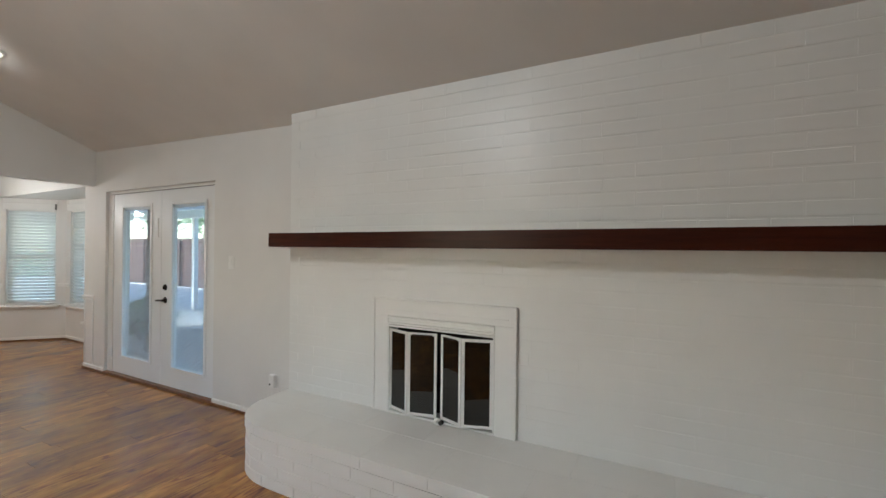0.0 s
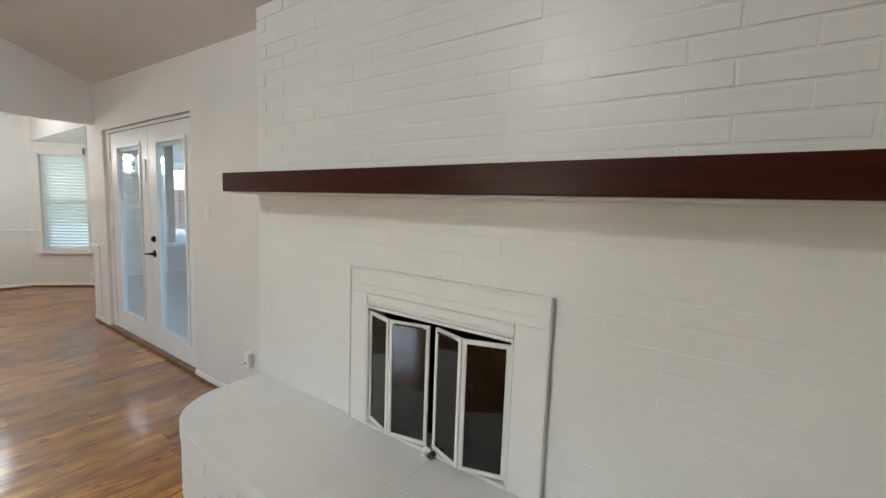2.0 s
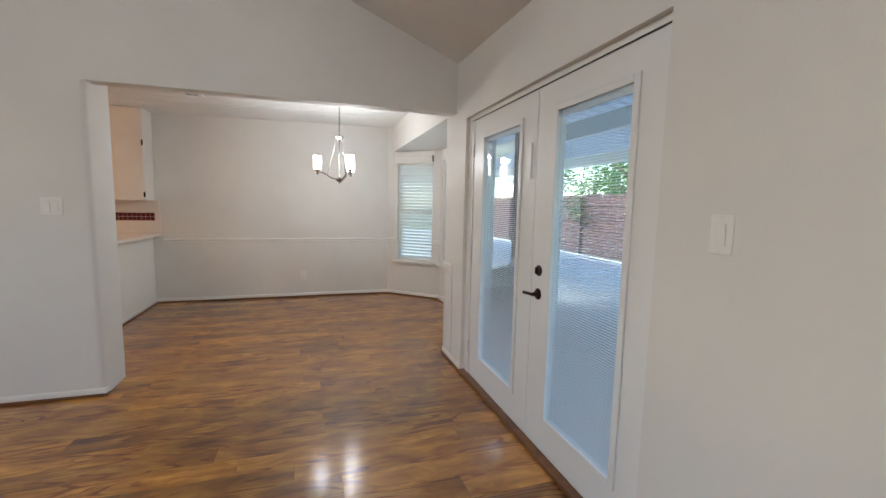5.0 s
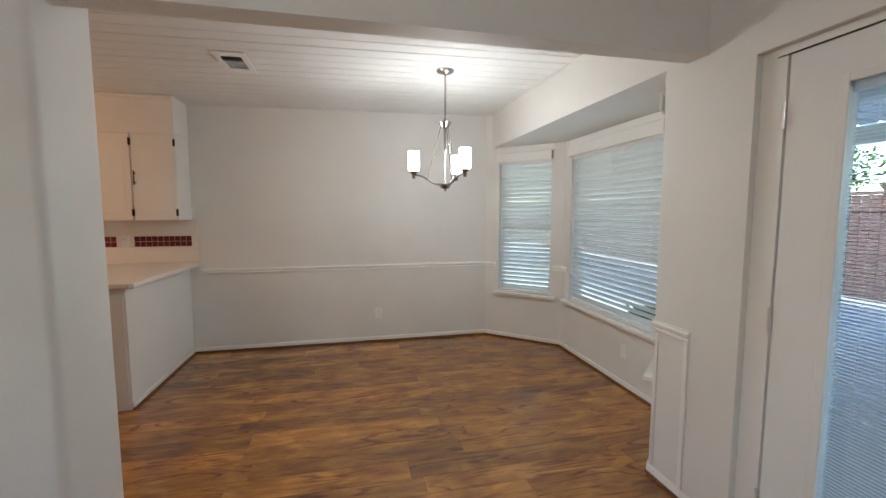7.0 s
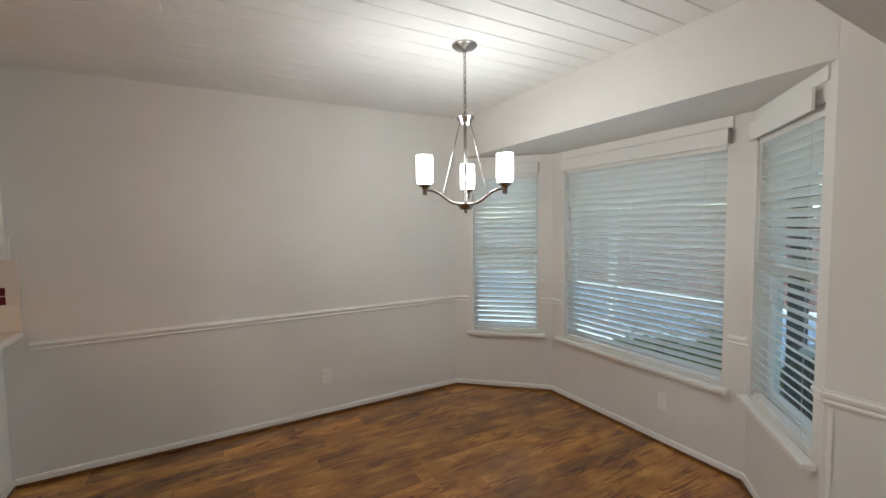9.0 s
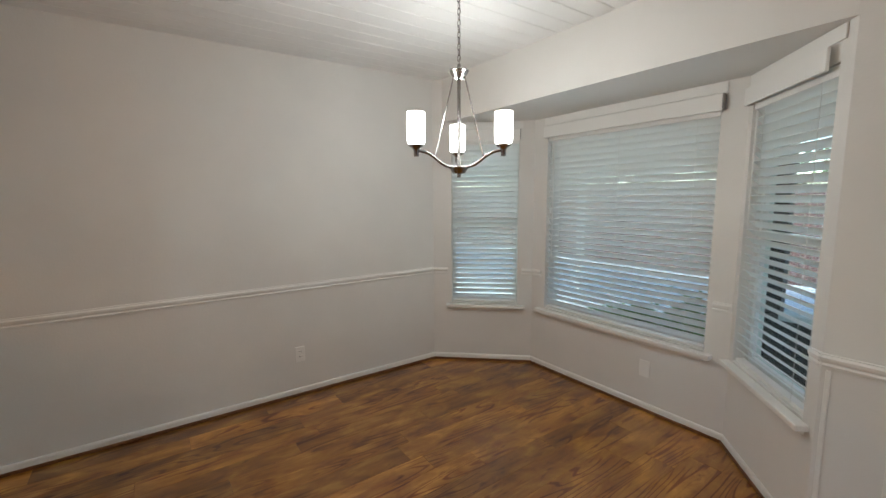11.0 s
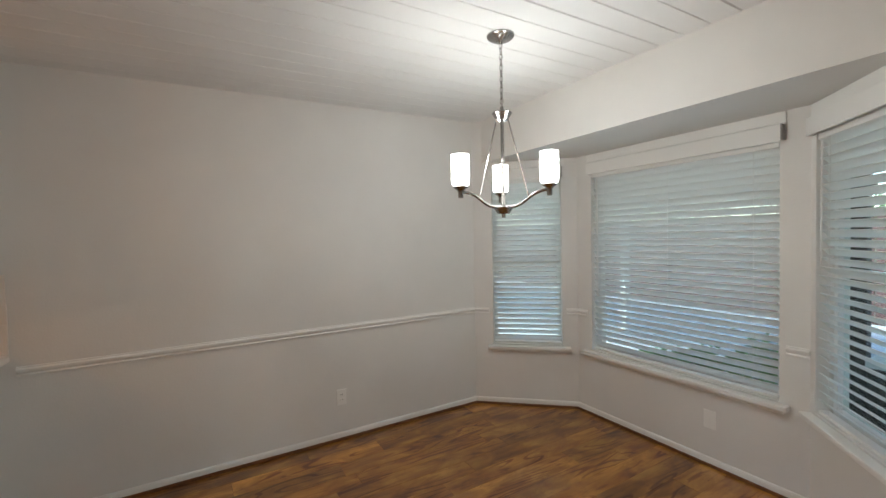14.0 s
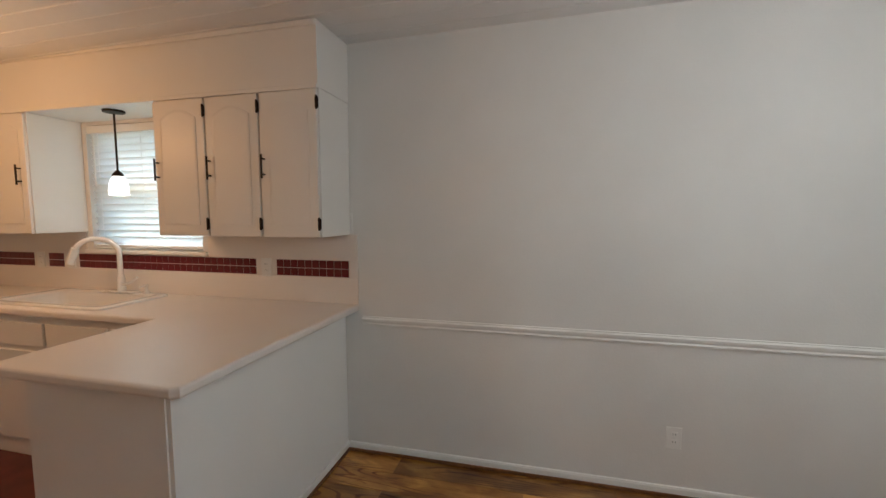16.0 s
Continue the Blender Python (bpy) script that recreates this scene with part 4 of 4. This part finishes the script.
def pull(parent, x, y, z, upright=True, n=0.10):
    b = bmesh.new()
    d = Vector((0, 0, n / 2)) if upright else Vector((n / 2, 0, 0))
    c = Vector((x, y - 0.028, z))
    tube(b, [c - d * 1.25, c + d * 1.25], 0.0055, 10)
    for s in (-1, 1):
        tube(b, [c + s * d * 0.8, c + s * d * 0.8 + Vector((0, 0.028, 0))], 0.0045, 8)
    part("bar_handle", b, BRONZE, parent, "dark bronze bar handle", True)


def cabinet_door(cab, x, z, w, h, depth, hinge, handle, arch=True):
    """A door on the cabinet's face (x along it, y towards its back)."""
    d = part("cabinet_door", boxed(0.006, w - 0.006, -0.018, -0.001, 0, h, 0.004, Matrix.Translation((x, depth, z))), CAB, cab)
    if arch:
        part("arched_field", arched_panel(bmesh.new(), w, h, Matrix.Translation((x, depth - 0.018, z))), CAB, d)
    for hz in (z + 0.07, z + h - 0.07):
        hx = x + (w - 0.002 if hinge > 0 else 0.002)
        b = boxed(hx - 0.010, hx + 0.010, depth - 0.024, depth - 0.0185, hz - 0.028, hz + 0.028, 0.004)
        tube(b, [(hx, depth - 0.025, hz - 0.034), (hx, depth - 0.025, hz + 0.034)], 0.0055, 8)
        part("hinge", b, BRONZE, d, "dark bronze hinge", True)
    if handle:
        pull(d, x + (0.03 if hinge > 0 else w - 0.055), depth - 0.018, handle)
    return d


def wall_cabinet(y_from, doors, label, hinges):
    """Wall cabinet on the end wall; its face looks down the room; x runs towards the south end."""
    w = sum(doors)
    cab = thing("wall_cabinet", (-8.16, y_from, 1.345), label, "cabinet", "white kitchen wall cabinets", "", -90)
    cab.matrix_world = Matrix.Translation((-8.16, y_from - w, 1.345)) @ Matrix.Rotation(radians(90), 4, "Z")
    h = 2.100 - 1.345
    part("body", boxed(0, w, 0.0, 0.318, 0, h + 0.0065, 0.002), CAB, cab)
    x = w
    for dw, hg in zip(doors, hinges):
        x -= dw
        cabinet_door(cab, x, 0.0, dw, h, 0.0, hg, h * 0.44 + 0.04)
    return cab


wall_cabinet(KC, [0.349, 0.342, 0.352], "white three-door wall cabinet with arched panels, dark hinges", (1, 1, 1))
wall_cabinet(-2.635, [0.36, 0.36, 0.36], "white wall cabinet beside the sink window", (-1, -1, 1))

# counter: the sink run and the peninsula in one sheet
b = bmesh.new()
CT = [(BACK + 0.001, -0.545), (-7.238, -0.568), (-7.222, -0.595), (-7.222, -1.40), (-7.23, -1.43), (-7.90, -1.435), (-7.90, -4.19), (BACK + 0.001, -4.19)]
prism(b, CT, 0.884, 0.925)
es = [e for e in b.edges if abs(e.verts[0].co.z - e.verts[1].co.z) < 1e-5]
bmesh.ops.bevel(b, geom=es, offset=0.012, segments=3, profile=0.5, affect="EDGES")
ct = part("countertop", b, COUNTER)
cut = part("cutter", boxed(-8.365, -8.015, -2.75, -1.95, 0.7, 1.1), COUNTER)
mod = ct.modifiers.new("hole", "BOOLEAN")
mod.operation, mod.object = "DIFFERENCE", cut
holed = bpy.data.meshes.new_from_object(ct.evaluated_get(bpy.context.evaluated_depsgraph_get()))
ct.modifiers.clear()
ct.data = holed
bpy.data.objects.remove(cut)
tagged(ct, "pale laminate countertop with a rolled edge", "countertop")
sp = thing("backsplash", (BACK, -2.3, 0.916), "pale laminate backsplash with a band of red tiles", "backsplash")
part("panel", boxed(0.001, 0.012, -1.85, 1.755, 0.0095, 0.168, 0.002), COUNTER, sp)
for y0, y1 in ((-1.85, -0.352), (0.692, 1.755)):
    part("upper_panel", boxed(0.001, 0.012, y0, y1, 0.272, 0.429, 0.002), COUNTER, sp)
part("end_strip", boxed(0.001, 0.013, 1.70, 1.756, 0.1685, 0.2715), COUNTER, sp)
part("grout_bed", boxed(0.001, 0.0085, -1.85, 1.699, 0.1685, 0.2715), GROUT, sp)
te = boxed(-0.002, 0.002, -0.0232, 0.0232, -0.0238, 0.0238, 0.0014)
tme = mesh_of("tile", te, REDTILE)
y = 1.672
holes = (1.131, -0.50, -0.80)
while y > -1.25:
    if all(abs(y - h) > 0.056 for h in holes):
        for z in (0.1945, 0.2455):
            shared("tile", tme, pose(0.0095, y, z, random.uniform(-0.6, 0.6), random.uniform(-0.6, 0.6), 0), sp)
    y -= 0.0495
for h in holes:
    plate("counter_outlet", (BACK + 0.012, -2.3 + h, 0.916 + 0.218), 90, "white outlet set into the red tile band", "outlet")

# base cabinets
pen = thing("peninsula_cabinet", (-7.85, -0.95, 0), "white peninsula base with plain dining-side panel", "base cabinet")
o = Matrix.Translation((7.85, 0.95, 0))
part("dining_panel", boxed(BACK + 0.002, -7.262, -0.653, -0.635, 0.0, 0.883, 0, o), TRIM, pen)
part("end_panel", boxed(-7.272, -7.256, -1.275, -0.6535, 0.0, 0.883, 0.001, o), CAB, pen, "cream end panel")
part("carcass", boxed(BACK + 0.002, -7.273, -1.27, -0.6535, 0.0, 0.87, 0, o), CAB, pen)
part("base_strip", boxed(BACK + 0.002, -7.254, -0.6345, -0.623, 0.018, 0.056, 0.003, o), TRIM, pen)
part("shoe_strip", boxed(BACK + 0.002, -7.254, -0.6345, -0.617, 0.0, 0.0175, 0.003, o), SHOE, pen)
sb = thing("sink_base_cabinet", (-7.94, -4.19, 0), "white sink base cabinet with drawers under the counter", "base cabinet", "", "", 90)
part("body", boxed(0, 2.90, 0.0, 0.53, 0.10, 0.72, 0.002), CAB, sb)
part("face_rail", boxed(0, 2.90, 0.0, 0.02, 0.7205, 0.883), CAB, sb)
part("base_board", boxed(0, 2.90, 0.004, 0.52, 0.0045, 0.0995, 0.004), CAB, sb)
for k in range(6):
    x = 0.05 + k * 0.475
    part("drawer_front", boxed(x, x + 0.45, -0.018, -0.0005, 0.70, 0.84, 0.004), CAB, sb)
    d = cabinet_door(sb, x, 0.125, 0.45, 0.545, 0.0, -1 if k % 2 else 1, 0.50, False)

# sink
sk = thing("kitchen_sink", (-8.19, -2.35, 0.925), "white drop-in sink with a raised rim", "sink")
b = bmesh.new()


def rounded(hx, hy, r, z):
    out = []
    for cx, cy, a0 in ((hx - r, hy - r, 0), (-hx + r, hy - r, 90), (-hx + r, -hy + r, 180), (hx - r, -hy + r, 270)):
        for k in range(5):
            a = radians(a0 + 22.5 * k)
            out.append((cx + r * math.cos(a), cy + r * math.sin(a), z))
    return out


rings = [rounded(0.235, 0.47, 0.05, 0.001), rounded(0.235, 0.47, 0.05, 0.012), rounded(0.225, 0.46, 0.045, 0.017), rounded(0.19, 0.42, 0.05, 0.017), rounded(0.175, 0.40, 0.045, 0.006), rounded(0.165, 0.39, 0.05, -0.15), rounded(0.14, 0.36, 0.06, -0.165)]
vr = [[b.verts.new(p) for p in r] for r in rings]
for p, q in zip(vr, vr[1:]):
    for i in range(20):
        b.faces.new((p[i], p[(i + 1) % 20], q[(i + 1) % 20], q[i]))
b.faces.new(vr[-1])
part("basin", b, ENAMEL, sk, "", True)
fa = thing("kitchen_faucet", (-8.385, -2.25, 0.942), "white gooseneck pull-down faucet with side lever", "faucet")
part("deck_plate", boxed(-0.032, 0.032, -0.125, 0.125, 0, 0.010, 0.005), ENAMEL, fa, "", True)
part("body", lathe(bmesh.new(), [(0.027, 0.01), (0.026, 0.05), (0.023, 0.10), (0.016, 0.13), (0.0, 0.13)], (0, 0, 0), 20), ENAMEL, fa, "", True)
n = [(0, 0, 0.12), (0, 0, 0.26)] + [(0.075 - 0.075 * math.cos(t), -0.105 * (1 - math.cos(t)) * 0.9, 0.26 + 0.105 * math.sin(t)) for t in (math.pi * k / 14 for k in range(1, 13))]
part("neck", tube(bmesh.new(), n, 0.0165, 14), ENAMEL, fa, "", True)
e = Vector(n[-1])
part("spray_head", tube(bmesh.new(), [e, e + Vector((0.004, -0.012, -0.03)), e + Vector((0.014, -0.04, -0.10))], 0.023, 14), ENAMEL, fa, "", True)
part("side_lever", tube(bmesh.new(), curve((0.01, 0.02, 0.055), (0.015, 0.06, 0.055), (0.02, 0.11, 0.07), (0.02, 0.165, 0.11)), 0.009, 10), ENAMEL, fa, "", True)
so = thing("soap_dispenser", (-8.385, -2.04, 0.942), "small white soap dispenser beside the faucet", "soap dispenser")
part("pump", lathe(bmesh.new(), [(0.020, 0), (0.019, 0.012), (0.011, 0.02), (0.010, 0.045), (0.014, 0.05), (0.014, 0.06), (0.0, 0.062)], (0, 0, 0), 18), ENAMEL, so, "", True)
part("nozzle", tube(bmesh.new(), [(0, 0, 0.052), (0.05, 0, 0.05)], 0.005, 8), ENAMEL, so)

# sink window, its blind and the pendant
KP0, KP1, KH = (BACK, -4.2), (BACK, 0.0), (4.2 - 2.60, 4.2 - 1.66, 1.228, 2.085)
window(4, KP0, KP1, KH, (KH[0] - 0.05, KH[1] + 0.05))
kb = blind(KP0, KP1, KH, (0.06, 0.36), 62, None, "white slatted blind, lowered over the kitchen sink window")
part("head_rail", boxed(KH[0] + 0.006, KH[1] - 0.006, 0.0, 0.055, 2.03, 2.08), TRIM, kb)
pe = thing("pendant_lamp", (-8.27, -2.07, 2.107), "dark bronze pendant lamp with lit white glass shade", "pendant lamp")
part("canopy", lathe(bmesh.new(), [(0.06, 0), (0.058, -0.012), (0.02, -0.02), (0.0, -0.02)], (0, 0, 0), 24), BRONZE, pe, "", True)
part("rod", tube(bmesh.new(), [(0, 0, -0.015), (0, 0, -0.375)], 0.006, 10), BRONZE, pe, "", True)
part("socket_cap", lathe(bmesh.new(), [(0.010, 0.02), (0.030, -0.005), (0.032, -0.018), (0.0, -0.018)], (0, 0, -0.385), 20), BRONZE, pe, "", True)
part("shade", lathe(bmesh.new(), [(0.026, 0), (0.038, -0.02), (0.049, -0.055), (0.053, -0.09), (0.053, -0.118), (0.050, -0.118), (0.050, -0.09), (0.045, -0.055), (0.034, -0.02), (0.024, -0.004)], (0, 0, -0.40), 26), PEND, pe, "lit frosted glass bell", True).visible_shadow = False

# ---- outside ----
b = bmesh.new()
bmesh.ops.create_grid(b, x_segments=40, y_segments=40, size=150)
for v in b.verts:
    v.co.z = -0.17
structure("ground", b, SOIL, "lawn and soil round the house", "ground")
structure("patio_slab", boxed(-26, 3.0, 3.25, 9.02, -0.165, -0.05, 0.01), CONCRETE, "pale concrete patio slab", "patio")
structure("doorstep", boxed(-5.8, -2.4, 2.63, 3.25, -0.165, -0.05), CONCRETE, "pale concrete step at the doors", "patio")
structure("fence_kerb", boxed(-26, 3.0, 9.03, 9.17, -0.17, -0.01, 0.012), CONCRETE, "low pale concrete kerb along the fence", "kerb")
fence = thing("garden_fence", (-6, 9.3, -0.17), "red-brown stained board fence at the garden's end", "fence")
fme = mesh_of("board", boxed(-0.069, 0.069, -0.01, 0.01, 0.02, 1.86, 0.004), FENCEW)
for k in range(-138, 60):
    shared("board", fme, pose(k * 0.145, random.uniform(-0.004, 0.004), random.uniform(-0.01, 0.01), 0, random.uniform(-0.3, 0.3), random.uniform(-0.8, 0.8)), fence)
part("top_rail", boxed(-20, 8.7, -0.05, 0.05, 1.87, 1.91, 0.006), FENCEW, fence)
part("upper_rail", boxed(-20, 8.7, -0.06, -0.02, 1.60, 1.69, 0.006), FENCEW, fence)
for k in range(-8, 4):
    part("post", boxed(k * 2.4 - 0.045, k * 2.4 + 0.045, -0.11, -0.061, 0, 1.86, 0.006), FENCEW, fence)
pc = thing("patio_cover", (-5.5, 4.5, -0.05), "white painted patio cover on posts, ribbed roof", "patio cover")
o = Matrix.Translation((5.5, -4.5, 0.05))
part("outer_beam", boxed(-19.0, 2.0, 6.05, 6.17, 2.12, 2.30, 0.006, o), PATIO_WHITE, pc)
part("middle_beam", boxed(-19.0, 2.0, 4.25, 4.34, 2.17, 2.36, 0.006, o), PATIO_WHITE, pc)
x = -19.0
while x < 2.0:
    b = bmesh.new()
    prism(b, [(x, 0), (x + 0.14, 0), (x + 0.155, 0.03), (x + 0.185, 0.03), (x + 0.20, 0), (x + 0.20, 0.006), (x + 0.19, 0.037), (x + 0.15, 0.037), (x + 0.137, 0.006), (x, 0.006)], 0, 3.6, "y")
    bmesh.ops.transform(b, matrix=o @ pose(0, 2.65, 2.50, -2.6, 0, 0), verts=b.verts[:])
    part("roof_panel", b, PATIO_ROOF, pc)
    x += 0.20
for x in (-17.2, -13.4, -9.6, -1.4, 1.8):
    part("post", boxed(x - 0.05, x + 0.05, 6.06, 6.16, -0.05, 2.12, 0.006, o), PATIO_WHITE, pc)


def leaves(name, centre, radius, count, mat, parent, size, seed, squash=1.0):
    """A crown of single leaves in uneven clumps."""
    r = random.Random(seed)
    clumps = [Vector((r.gauss(0, 0.5), r.gauss(0, 0.5), r.gauss(0, 0.45) * squash)) * radius for _ in range(22)]
    vs, fs = [], []
    for _ in range(count):
        c = r.choice(clumps)
        p = Vector(centre) + c + Vector((r.gauss(0, 1), r.gauss(0, 1), r.gauss(0, 0.8))) * radius * 0.17
        q = Euler((r.uniform(0, 6.3), r.uniform(-0.9, 0.9), r.uniform(0, 6.3))).to_matrix()
        s = size * r.uniform(0.6, 1.3)
        i = len(vs)
        for a, d, h in ((-0.5, 0, 0), (0, -0.24, 0.06), (0.5, 0, 0), (0, 0.24, 0.06)):
            vs.append(p + q @ Vector((a, d, h)) * s)
        fs += [(i, i + 1, i + 2), (i, i + 2, i + 3)]
    me = bpy.data.meshes.new(name)
    me.from_pydata(vs, [], fs)
    me.materials.append(mat)
    ob = new(name, me)
    ob.parent = parent
    return ob


def tree(at, height, radius, mat, seed, label):
    t = thing("tree", at, label, "tree")
    r = random.Random(seed)
    h = height * 0.55
    b = bmesh.new()
    line = [Vector((0.05 * math.sin(k), 0.05 * math.cos(k * 1.3), h * k / 6)) for k in range(7)]
    for k in range(6):
        tube(b, [line[k], line[k + 1]], 0.13 - 0.014 * k, 9)
    part("trunk", b, BARK, t)
    for k in range(7):
        a = r.uniform(0, 6.3)
        s = line[3 + k % 4]
        e = s + Vector((math.cos(a), math.sin(a), 0.9)) * radius * 0.6
        part("limb", tube(bmesh.new(), curve(s, s + (e - s) * 0.4 + Vector((0, 0, 0.1)), e - Vector((0, 0, 0.2)), e, 6), 0.035, 6), BARK, t)
    tagged(leaves("crown", (0, 0, height * 0.72), radius, 5200, mat, t, 0.13, seed), "", "", "", "stuff")
    return t


tree((-12.6, 11.2, -0.17), 3.7, 1.9, LEAF, 3, "leafy green tree behind the fence")
tree((-17.0, 12.6, -0.17), 4.1, 2.3, LEAF_PALE, 4, "pale green tree far behind the fence")
tree((-8.9, 11.4, -0.17), 3.8, 2.0, LEAF_PALE, 5, "pale green tree behind the fence")
tree((-4.2, 12.0, -0.17), 5.4, 2.2, LEAF, 6, "leafy green tree behind the fence")
tree((-23.0, 12.0, -0.17), 6.0, 2.6, LEAF, 8, "dark green tree beyond the garden")


def bush(at, radius, mat, seed, label):
    t = thing("bush", at, label, "bush")
    b = bmesh.new()
    r = random.Random(seed)
    for k in range(6):
        a = r.uniform(0, 6.3)
        tube(b, [(0.03 * math.cos(a), 0.03 * math.sin(a), 0), (0.5 * radius * math.cos(a), 0.5 * radius * math.sin(a), radius * 1.1)], 0.012, 5)
    part("stems", b, BARK, t)
    tagged(leaves("foliage", (0, 0, radius * 0.75), radius * 0.8, 2200 if radius < 1 else 5000, mat, t, 0.07 if radius < 1 else 0.10, seed), "", "", "", "stuff")


bush((-7.0, 3.68, -0.05), 0.48, LEAF_PALE, 11, "low green bush outside the bay window")
bush((-7.75, 3.95, -0.05), 0.34, LEAF_PALE, 12, "low pale green bush outside the bay window")
dp = thing("patio_post", (-6.245, 3.42, -0.05), "dark stained post under the patio cover", "post")
part("shaft", boxed(-0.04, 0.04, -0.04, 0.04, 0, 2.40, 0.006), DARKWOOD, dp)
part("foot", boxed(-0.055, 0.055, -0.055, 0.055, 0, 0.12, 0.008), DARKWOOD, dp)
# Stand-in for an unidentified dark shape outside; its form is made up.
pl = thing("planter_box", (-6.07, 3.42, -0.05), "dark slatted box with a pale rim, a stand-in on the patio", "planter")
part("rim", boxed(-0.125, 0.125, -0.11, 0.11, 0.80, 0.84, 0.006), PATIO_WHITE, pl, "pale rim")
part("liner", boxed(-0.10, 0.10, -0.085, 0.085, 0.03, 0.799), DARK, pl)
for k in range(5):
    part("slat", boxed(-0.118 + 0.048 * k, -0.118 + 0.048 * k + 0.04, -0.104, -0.086, 0.0, 0.799, 0.003), DARKWOOD, pl)
    part("slat", boxed(-0.118 + 0.048 * k, -0.118 + 0.048 * k + 0.04, 0.086, 0.104, 0.0, 0.799, 0.003), DARKWOOD, pl)

# ---- bricks of the chimney breast ----
def brick_mesh(w, h, seed):
    r = random.Random(seed)
    b = boxed(0, w, -0.0022, 0.001, 0, h)
    es = [e for e in b.edges if all(v.co.y < -0.0015 for v in e.verts)]
    bmesh.ops.bevel(b, geom=es, offset=0.0022, segments=2, profile=0.6, affect="EDGES")
    for v in b.verts:
        if v.co.y < -0.001:
            v.co.y += r.uniform(-0.0003, 0.0003)
        v.co.x += r.uniform(-0.0012, 0.0012)
        v.co.z += r.uniform(-0.0010, 0.0010)
    return mesh_of("brick", b, BRICKP)


COURSE, MOD = 0.0727, 0.269
kinds = [brick_mesh(MOD - 0.0085, COURSE - 0.0085, k) for k in range(7)]
rest = bmesh.new()
count = 0
blocked = (-1.522, -0.527, 0, 1.106)
for row in range(34):
    z = 1.5825 - 17 * COURSE + row * COURSE
    if z + COURSE < HZ - 0.02 or z > 2.45:
        continue
    off = (-0.892 if row % 2 else -0.735) + random.uniform(-0.006, 0.006)
    k0 = math.floor((CHX0 - off) / MOD)
    for k in range(k0, 20):
        x0, x1 = off + k * MOD + 0.004, off + (k + 1) * MOD - 0.0045
        z0, z1 = max(z + 0.004, HZ + 0.002), min(z + COURSE - 0.0045, 2.46)
        if x0 > CHX1:
            break
        a, e = max(x0, CHX0 + 0.001), min(x1, CHX1 - 0.001)
        if e - a < 0.02 or z1 - z0 < 0.012:
            continue
        if a < blocked[1] and e > blocked[0] and z0 < blocked[3] - 0.004:
            spans = [(a, blocked[0] - 0.003), (blocked[1] + 0.003, e)]
            if z1 > blocked[3] + 0.01:
                spans = [(a, e)]
                z0 = blocked[3] + 0.003
        else:
            spans = [(a, e)]
        for a, e in spans:
            if e - a < 0.015:
                continue
            whole = e - a > MOD - 0.02 and z1 - z0 > COURSE - 0.012
            if whole and count < 300 and a < 0.75:
                shared("brick", kinds[random.randrange(7)], pose(a, CHY + min(0.0018, max(-0.0012, random.gauss(0.0002 if z > 1.5 else 0.0014, 0.0009))), z0, 0, random.uniform(-0.12, 0.12), 0), chimney)
                count += 1
            else:
                box(rest, a, e, CHY - (0.003 if z > 1.5 else 0.0014) - random.uniform(0, 0.0008), CHY + 0.001, z0, z1)
tagged(part("brick_remainder", rest, BRICKP, chimney), "", "", "", "stuff")

# ---- floor planks ----
rest = bmesh.new()
count = 0
pme = {}
x = BACK
while x < EAST:
    w = random.choice((0.132, 0.140, 0.158, 0.165))
    y = SOUTH - 0.2 - random.uniform(0, 1.2)
    edge = 2.60
    if x < C4[0]:
        edge = 3.10
    while y < edge:
        ln = random.choice((0.95, 1.20, 1.20, 1.35))
        near = -8.6 < x < -2.0 and y + ln > -0.9 and x + w < 0
        y0, y1 = max(y, SOUTH - 0.1), min(y + ln, edge)
        if y1 - y0 < 0.01:
            y = y1
            continue
        if x < -5.9 and y1 < -1.3:
            y = y1
            continue
        if near and count < 300 and y1 - y0 > ln - 0.001:
            key = (w, ln)
            if key not in pme:
                b = boxed(0, w - 0.0009, 0, ln - 0.0009, -0.010, 0.0)
                es = [e for e in b.edges if all(v.co.z > -0.005 for v in e.verts)]
                bmesh.ops.bevel(b, geom=es, offset=0.0007, segments=1, affect="EDGES")
                pme[key] = mesh_of("plank", b, FLOOR)
            shared("plank", pme[key], pose(x, y0, 0), floor)
            count += 1
        else:
            box(rest, x, x + w - 0.0009, y0, y1 - 0.0009, -0.010, 0.0)
        y = y1
    x += w
tagged(part("plank_remainder", rest, FLOOR, floor), "", "", "", "stuff")
